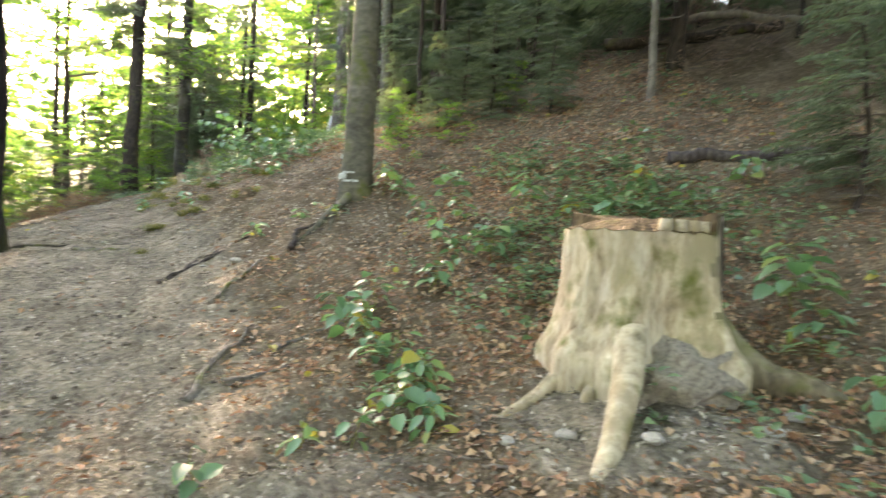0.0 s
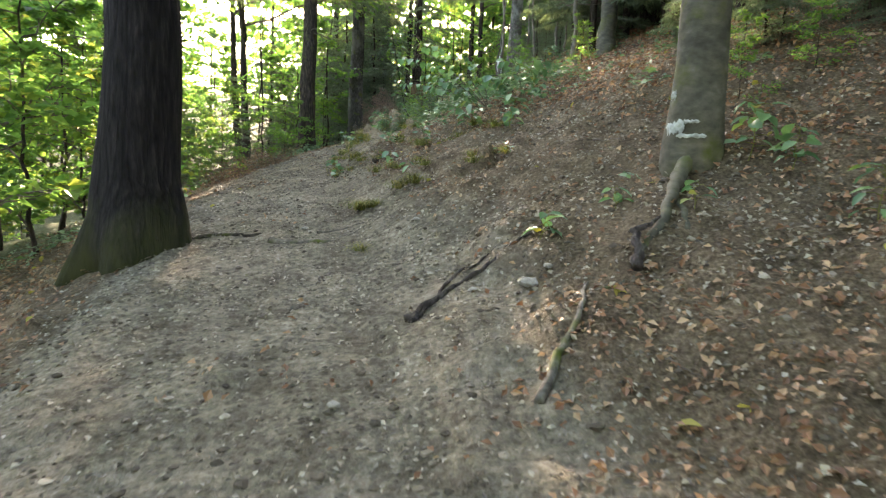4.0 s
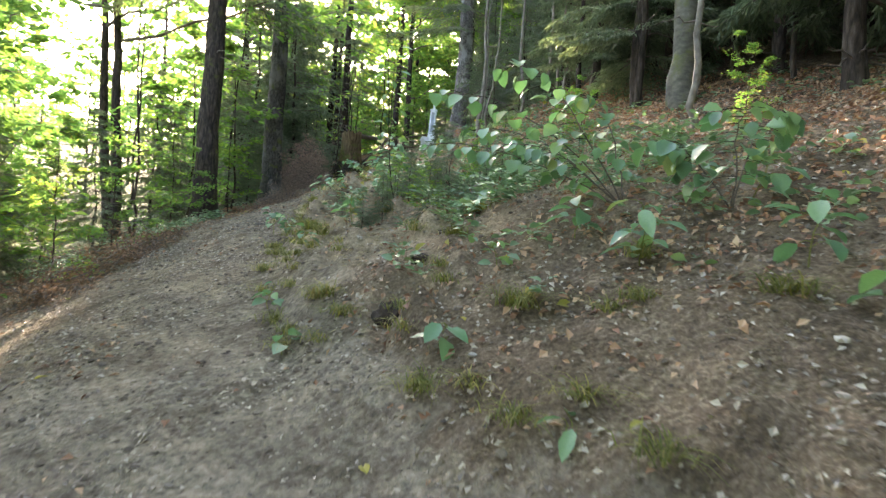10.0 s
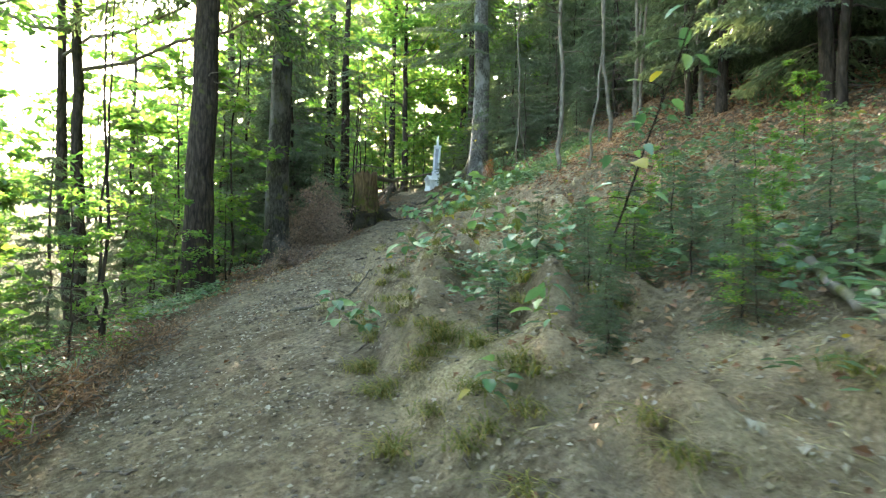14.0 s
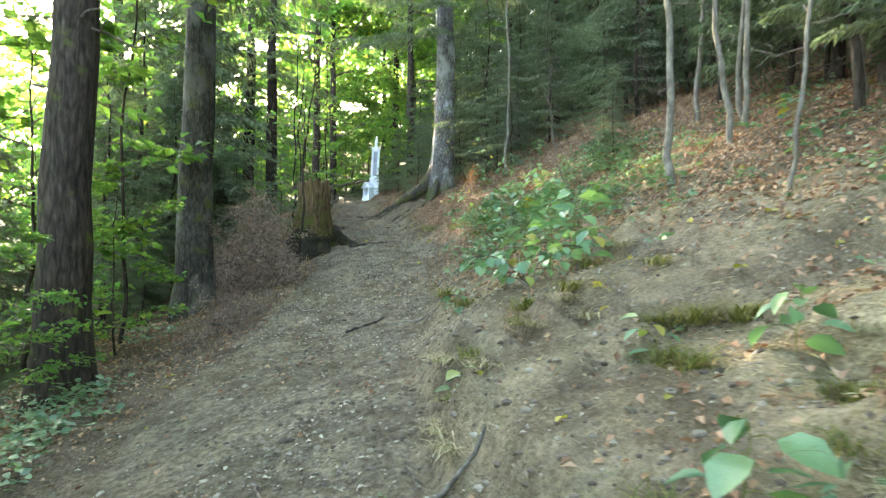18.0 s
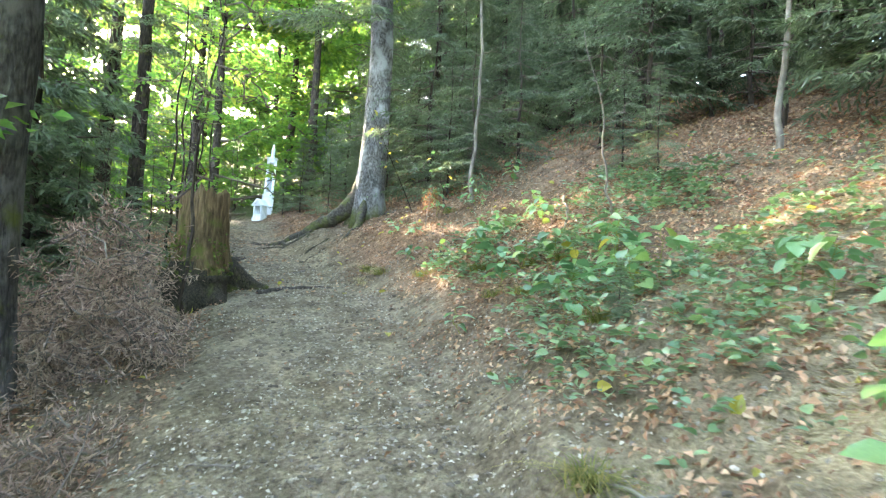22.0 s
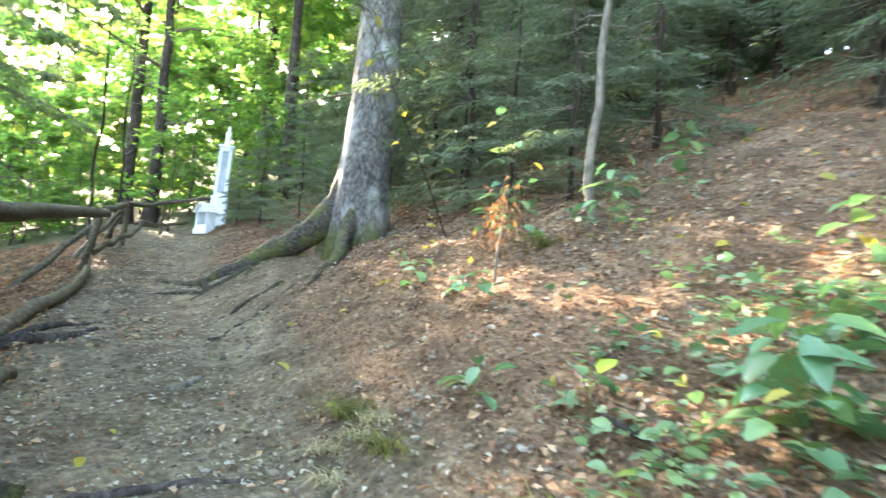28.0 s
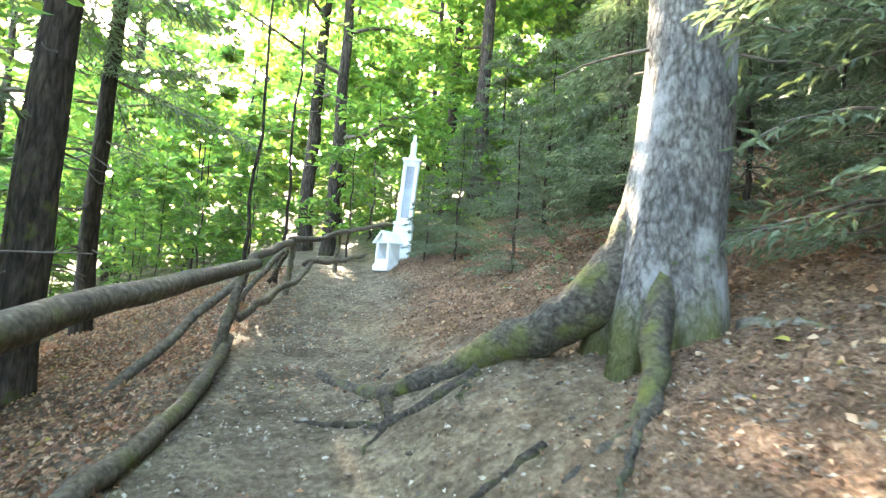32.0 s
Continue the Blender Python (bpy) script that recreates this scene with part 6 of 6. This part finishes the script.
seedling(-2.6, 15.3, 1.45, 36, 0.1, 502, "pale_shoot", "slender arching shoot with pale silvery leaves", lean=(-0.15, -1.25), spread_=0.2, category="shrub", group="shrubs", mesh=SLIM, material=BARK_BROWN)
broadleaf_tree("young_beech", -4.25, 27.35, 4.4, 0.026, 1.7, "thin leaning young beech with bright leaves before the stump", 503, BARK_BROWN, (0.07, -0.05), 480, 0.085, 0.75, 10,
               group="young leafy trees", sides=8, category="young tree")
seedling(0.2, 30.6, 2.0, 11, 0.1, 504, "leaning_shoot", "thin leaning shoot with a few yellow-green leaves", lean=(-0.75, -0.35), mesh=YELLOW, spread_=0.25, category="shrub", group="shrubs", material=BARK_BROWN)
seedling(0.3, 29.5, 1.0, 12, 0.09, 505, "leaning_shoot", "thin leaning shoot with a few yellow-green leaves", lean=(-0.3, 0.0), spread_=0.4, category="shrub", group="shrubs", material=BARK_BROWN)


def dead_branch(x, y):
    rng = np.random.default_rng(6)
    t = thing("dead_leafy_branch", (x, y, height(x, y)), "dead branch with hanging orange-brown leaves on the slope", "branch")
    a, b = np.array([0, 0, -0.02]), np.array([0.14, 0.12, 0.7])
    line = bend(a, b, 6, 0.05, rng)
    piece("stem", tube_mesh("stem", [tube(line, np.linspace(0.012, 0.004, 6), 5)], TWIG), t)
    p = np.stack([np.interp(rng.uniform(0.45, 1, 130), np.linspace(0, 1, 6), line[:, c]) for c in range(3)], 1) + rng.normal(0, 0.07, (130, 3))
    v, f = leaves(p, np.array([0, 0, -1.0]) + rng.normal(0, 0.6, (130, 3)), unit(rng, 130), rng.uniform(0.04, 0.08, 130), rng.uniform(0.005, 0.01, 130), 0.5, True)
    tagged(piece("dead_foliage", mesh_from("dead_foliage", v, f, DEAD_LEAF), t, label="curled orange-brown leaves"), kind="stuff")


dead_branch(-0.4, 28.85)


# ---------------------------------------------------------------- grass tufts
def tuft_mesh(seed, n, tall, material=None):
    rng = np.random.default_rng(seed)
    vs, fs = [], []
    for k in range(n):
        an, ln, out = rng.uniform(0, 6.28), tall * rng.uniform(0.5, 1.2), rng.uniform(0.7, 1.25)
        base = np.array([rng.normal(0, 0.05), rng.normal(0, 0.05), -0.01])
        d, side = np.array([math.cos(an), math.sin(an), 0]), np.array([-math.sin(an), math.cos(an), 0]) * rng.uniform(0.002, 0.004)
        s = np.array([0, 0.4, 0.75, 1.0])
        mid = base + d * (out * ln * s ** 1.7)[:, None] + np.array([0, 0, 1.0]) * (ln * (0.8 * s - 0.62 * out * s ** 2.2))[:, None]
        w = np.array([1, 0.9, 0.6, 0.1])[:, None]
        v = np.concatenate([mid + side * w, mid - side * w])
        vs.append(v)
        fs.append(np.array([(0, 1, 5, 4), (1, 2, 6, 5), (2, 3, 7, 6)]) + 8 * k)
    return mesh_from("grass_tuft", np.vstack(vs), np.vstack(fs), material or GRASS)


TUFTS = [tuft_mesh(1, 110, 0.28), tuft_mesh(2, 80, 0.2), tuft_mesh(3, 150, 0.34), tuft_mesh(4, 90, 0.17, STRAW)]
rg = np.random.default_rng(14)
# tufts near (-1.6, 28.3) are pale straw, partly to paint in the sun there
PLACES = [(-2.42, 9.4, 2), (-2.3, 9.3, 0), (-2.5, 9.55, 0), (-1.62, 28.4, 3), (-1.5, 28.25, 3), (-1.7, 28.1, 3), (-1.45, 28.6, 2), (-1.4, 28.35, 3), (-2.65, 18.8, 2), (-2.5, 18.6, 2), (-2.75, 19.0, 0),
          (-3.25, 20.9, 0), (-2.6, 20.0, 0), (-3.0, 19.5, 0), (-3.75, 17.6, 0), (-3.5, 19.6, 1), (-3.4, 15.0, 0), (-3.55, 15.4, 2), (-3.3, 14.5, 0), (-4.0, 15.9, 0), (-3.7, 16.2, 0), (-3.9, 15.3, 1), (-3.6, 14.2, 1),
          (-3.45, 13.3, 1), (-3.5, 12.8, 0), (-3.1, 12.0, 1), (-3.9, 14.6, 0), (-3.75, 13.7, 1), (-1.95, 10.4, 1), (-2.2, 8.1, 1)]
for k in range(26):
    y = float(rg.uniform(11.2, 17.5))
    PLACES.append((float(eased(np.array(y), 1)) + 1.0 + float(rg.uniform(-0.1, 0.35)), y, 1))
for k in range(34):
    y = float(rg.uniform(9.5, 29))
    PLACES.append((float(eased(np.array(y), 1)) + float(rg.uniform(1.1, 2.8)), y, int(rg.integers(0, 3))))
for k, (sx, sy, sw) in enumerate(SCARPS):
    PLACES += [(sx + 0.02, sy - 0.1, 3 if sy > 15.5 else 1), (sx + 0.02, sy + 0.12, 3 if k % 3 and sy > 15.5 else 1)]
for x, y, k in PLACES:
    ob = tagged(piece("grass_tuft", TUFTS[k], None, (x, y, height(x, y))), "tuft of long drooping green and straw-coloured grass", "grass", "grass tufts")
    ob.rotation_euler = (0, 0, float(rg.uniform(0, 6.28)))


# ---------------------------------------------------------------- stones
def stone_mesh(seed):
    rng = np.random.default_rng(seed)
    bm = bmesh.new()
    bmesh.ops.create_icosphere(bm, subdivisions=2, radius=1)
    for v in bm.verts:
        v.co = v.co * (1 + 0.25 * noise.noise(v.co * 1.3 + Vector((seed * 3.1, 0, 0)))) * float(rng.uniform(0.96, 1.04))
        v.co.z *= 0.55
    me = bpy.data.meshes.new("stone")
    bm.to_mesh(me)
    bm.free()
    me.materials.append(STONE)
    return me


STONES = [stone_mesh(k) for k in range(4)]
for k, (x, y, s) in enumerate([(-0.92, 6.66, 0.055), (-0.8, 6.75, 0.03), (-1.25, 6.75, 0.03), (-1.76, 8.27, 0.03), (-2.9, 8.9, 0.035), (-1.86, 5.63, 0.03), (2.2, 2.7, 0.06), (1.2, 2.9, 0.05), (1.5, 2.6, 0.05),
                               (2.5, 2.9, 0.06), (0.9, 2.9, 0.04), (-0.5, 29.3, 0.03), (-0.3, 29.5, 0.03), (-0.85, 30.4, 0.025), (-2.08, 33.48, 0.025), (-1.2, 27.4, 0.03), (-2.3, 11.0, 0.02)]):
    ob = tagged(piece("stone", STONES[k % 4], None, (x, y, height(x, y) + 0.3 * s)), "small pale stone lying on the soil", "stone", "stones")
    ob.scale = (s * 1.2, s, s)
    ob.rotation_euler = (0, 0, k * 1.7)


# ---------------------------------------------------------------- leaf litter and crumbs
def on_ground(rng, n, weight):
    """Places on the ground near the trail, kept by a weight from 0 to 1."""
    y = rng.uniform(-1.5, 41, n)
    x = eased(y, 1) + rng.uniform(-4.5, 8.0, n)
    keep = rng.random(n) < weight(x, y)
    x, y = x[keep], y[keep]
    e = 0.04
    z = land(x, y)[0]
    nx, ny = (land(x + e, y)[0] - z) / e, (land(x, y + e)[0] - z) / e
    nrm = np.stack([-nx, -ny, np.ones_like(x)], 1)
    return np.stack([x, y, z], 1), nrm / np.linalg.norm(nrm, axis=1)[:, None]


def drift(x, y):
    """Thick leaf drifts on the slope, thin on the trail."""
    t = land(x, y)[1]
    d = x - eased(y, 1)
    patch = smooth(0.5 + 0.9 * waves(x, y, 0.5, 3) + 0.4 * waves(x, y, 1.4, 2))
    bare = smooth((y - 15) / 3) * smooth((22 - y) / 2) * smooth((4.0 - d) / 1.5)
    crumbs = smooth((y - 8.5) / 1.5) * smooth((22 - y) / 2) * smooth((3.3 - d) / 1.2)
    w = (1 - t) * (0.25 + 0.75 * patch) * (1 - 0.75 * np.maximum(bare, crumbs)) * (1 - 0.82 * smooth((y - 26) / 2) * smooth((d - 0.6) / 0.6))
    w = w * (1 - 0.5 * smooth((11.5 - y) / 2) * smooth((y - 4) / 2) * smooth((3.6 - d) / 0.8))
    w = np.maximum(w, smooth((y - 28.5) / 1.5) * smooth((-0.55 - d) / 0.25))
    return np.clip(w * smooth((d + 4.5) / 3 + 0.4), 0, 1)


def litter(name, n, weight, size, material, seed, label, lift=0.01, tilt=0.35, rich=False, slim=1.0):
    rng = np.random.default_rng(seed)
    p, nrm = on_ground(rng, n, weight)
    m = len(p)
    nn = nrm + rng.normal(0, tilt, (m, 3))
    al = np.cross(nn, unit(rng, m))
    L = size * rng.uniform(0.5, 1.35, m)
    v, f = leaves(p + nrm * (lift * rng.random((m, 1)) + 0.004), al, nn, L, L * slim * rng.uniform(0.25, 0.4, m), 0.45, rich)
    tagged(new(name, mesh_from(name, v, f, material, False)), label, "leaf litter", kind="stuff")


litter("leaf_litter", 340000, drift, 0.05, LITTER, 21, "dry brown beech leaves strewn over the slope", 0.025)
litter("trodden_leaf_litter", 430000, lambda x, y: (0.3 + 0.4 * land(x, y)[1]) * (0.25 * smooth((12 - y) / 3) + 0.12 + 0.63 * smooth(0.35 + 1.1 * waves(x, y, 1.1, 1) + 0.6 * waves(x, y, 3.1, 3))), 0.031, LITTER_PALE, 22, "small trodden leaf scraps on the trail and the lower slope", 0.01, 0.3)
litter("needle_litter", 420000, lambda x, y: (1 - land(x, y)[1]) * smooth((y - 22) / 4) * smooth((x - eased(y, 1) - 0.5) / 0.6) * smooth((5 - x + eased(y, 1)) / 2), 0.035, DEAD_NEEDLE, 24, "reddish-brown needle litter on the upper slope", 0.012, 0.25)
litter("bleached_leaf_litter", 130000, lambda x, y: smooth((y - 3) / 3) * smooth((17 - y) / 3) * smooth((x - eased(y, 1) - 0.75) / 0.6) * (0.25 + 0.75 * smooth(0.4 + waves(x, y, 0.9, 2) + waves(x, y, 2.4, 3))), 0.038, LITTER_WHITE, 25, "bleached pale leaf scraps on the lower slope", 0.02, 0.45)
litter("russet_leaf_litter", 60000, lambda x, y: np.maximum(smooth((y - 28) / 2) * smooth((-0.6 - x + eased(y, 1)) / 0.25), 0.6 * smooth((x - eased(y, 1) - 2.9) / 0.8) * smooth((y - 1) / 2)), 0.055, LITTER_RED, 26, "russet fallen beech leaves in drifts", 0.03, 0.5)
litter("dry_grass_litter", 190000, lambda x, y: smooth((y - 11.5) / 2) * smooth((25 - y) / 3) * smooth((x - eased(y, 1) - 0.9) / 0.4) * smooth((5.5 - x + eased(y, 1)) / 2) * (0.1 + 0.9 * smooth(0.5 + 0.8 * waves(x, y, 0.7, 2) + 0.5 * waves(x, y, 2.1, 4))), 0.06, STRAW, 27, "bleached dry grass matted over the slope", 0.025, 0.25, False, 0.11)
litter("yellow_leaf_litter", 1300, lambda x, y: 0.7 * (1 - land(x, y)[1]), 0.08, LEAF_YELLOW, 23, "scattered yellow fallen leaves", 0.02, 0.5, True)


def herbs(name, n, weight, size, seed, label, slim=0.32, k=7):
    """Low leafy ground cover, in patches."""
    rng = np.random.default_rng(seed)
    p, nrm = on_ground(rng, n, weight)
    q = np.repeat(p, k, 0)
    m = len(q)
    an = rng.uniform(0, 6.28, m)
    out = np.stack([np.cos(an), np.sin(an), rng.uniform(-0.1, 0.6, m)], 1)
    h = np.repeat(rng.uniform(0.03, 0.2, len(p)), k)
    q = q + out * rng.uniform(0.01, 0.09, (m, 1)) + np.array([0, 0, 1.0]) * (h * rng.uniform(0.5, 1.1, m))[:, None]
    L = size * rng.uniform(0.6, 1.3, m)
    v, f = leaves(q, out, np.array([0, 0, 1.0]) + rng.normal(0, 0.4, (m, 3)), L, L * slim, 0.3, slim > 0.2)
    tagged(new(name, mesh_from(name, v, f, LEAF_LOW)), label, "ground cover", kind="stuff")


def green(x, y):
    d = x - eased(y, 1)
    a = smooth((d - 1.2) / 0.6) * smooth((5.5 - d) / 2) * (0.8 * smooth((y - 11.6) / 1) * smooth((18.0 - y) / 1.5) + smooth((y - 21) / 1.5) * smooth((28 - y) / 1.5))
    b = smooth((d - 2.6) / 0.8) * smooth((6.5 - d) / 1.5) * smooth((y - 4) / 1) * smooth((8 - y) / 1.5)
    c = smooth((-d - 1.4) / 0.5) * smooth((4 + d) / 1.5) * smooth((y - 9) / 2) * smooth((27 - y) / 3)
    e = 0.12 * smooth((d - 1.8) / 1)
    patch = smooth(0.36 + 1.2 * waves(x, y, 0.8, 1) + 0.5 * waves(x, y, 2.2, 4))
    return np.clip((0.9 * a + 1.7 * b + 0.8 * c + e) * patch, 0, 1)


herbs("ground_cover", 36000, green, 0.07, 31, "patchy low green herbs and brambles covering the slope")


def ferny(x, y):
    d = x - eased(y, 1)
    patch = smooth(0.45 + 1.1 * waves(x, y, 0.9, 2) + 0.4 * waves(x, y, 2.2, 1))
    return smooth((d - 1.3) / 0.5) * smooth((4.6 - d) / 1.5) * smooth((y - 12.2) / 1) * smooth((18 - y) / 2) * patch


herbs("fern_cover", 12000, ferny, 0.1, 33, "feathery blue-green low plants on the bank", 0.09, 12)


def pebbles(n, seed):
    rng = np.random.default_rng(seed)
    p, nrm = on_ground(rng, n, lambda x, y: (0.15 + 0.85 * np.maximum(land(x, y)[1], smooth((12 - y) / 3) * smooth((3.4 - x + eased(y, 1)) / 1.2))) * (1 - 0.7 * smooth((y - 20) / 5)) * (0.2 + 0.8 * smooth(0.4 + 1.2 * waves(x, y, 1.2, 3) + 0.7 * waves(x, y, 3.3, 1))))
    m = len(p)
    s = (0.005 + 0.019 * rng.random(m) ** 2.0)[:, None, None]
    base = np.array([(1.2, 0.2, 0.1), (-1.1, -0.3, 0), (0.2, 0.8, -0.1), (-0.2, -0.9, 0.1), (0, 0, 0.55), (0, 0, -0.5)], float)
    v = p[:, None] + base[None] * s * rng.uniform(0.6, 1.3, (m, 6, 1))
    tri = np.array([(0, 2, 4), (2, 1, 4), (1, 3, 4), (3, 0, 4), (2, 0, 5), (1, 2, 5), (3, 1, 5), (0, 3, 5)])
    f = (np.arange(m)[:, None, None] * 6 + tri[None]).reshape(-1, 3)
    tagged(new("gravel", mesh_from("gravel", v.reshape(-1, 3), f, GRIT, False)), "small grey pebbles and clods on the trodden trail", "pebbles", kind="stuff")


pebbles(75000, 41)
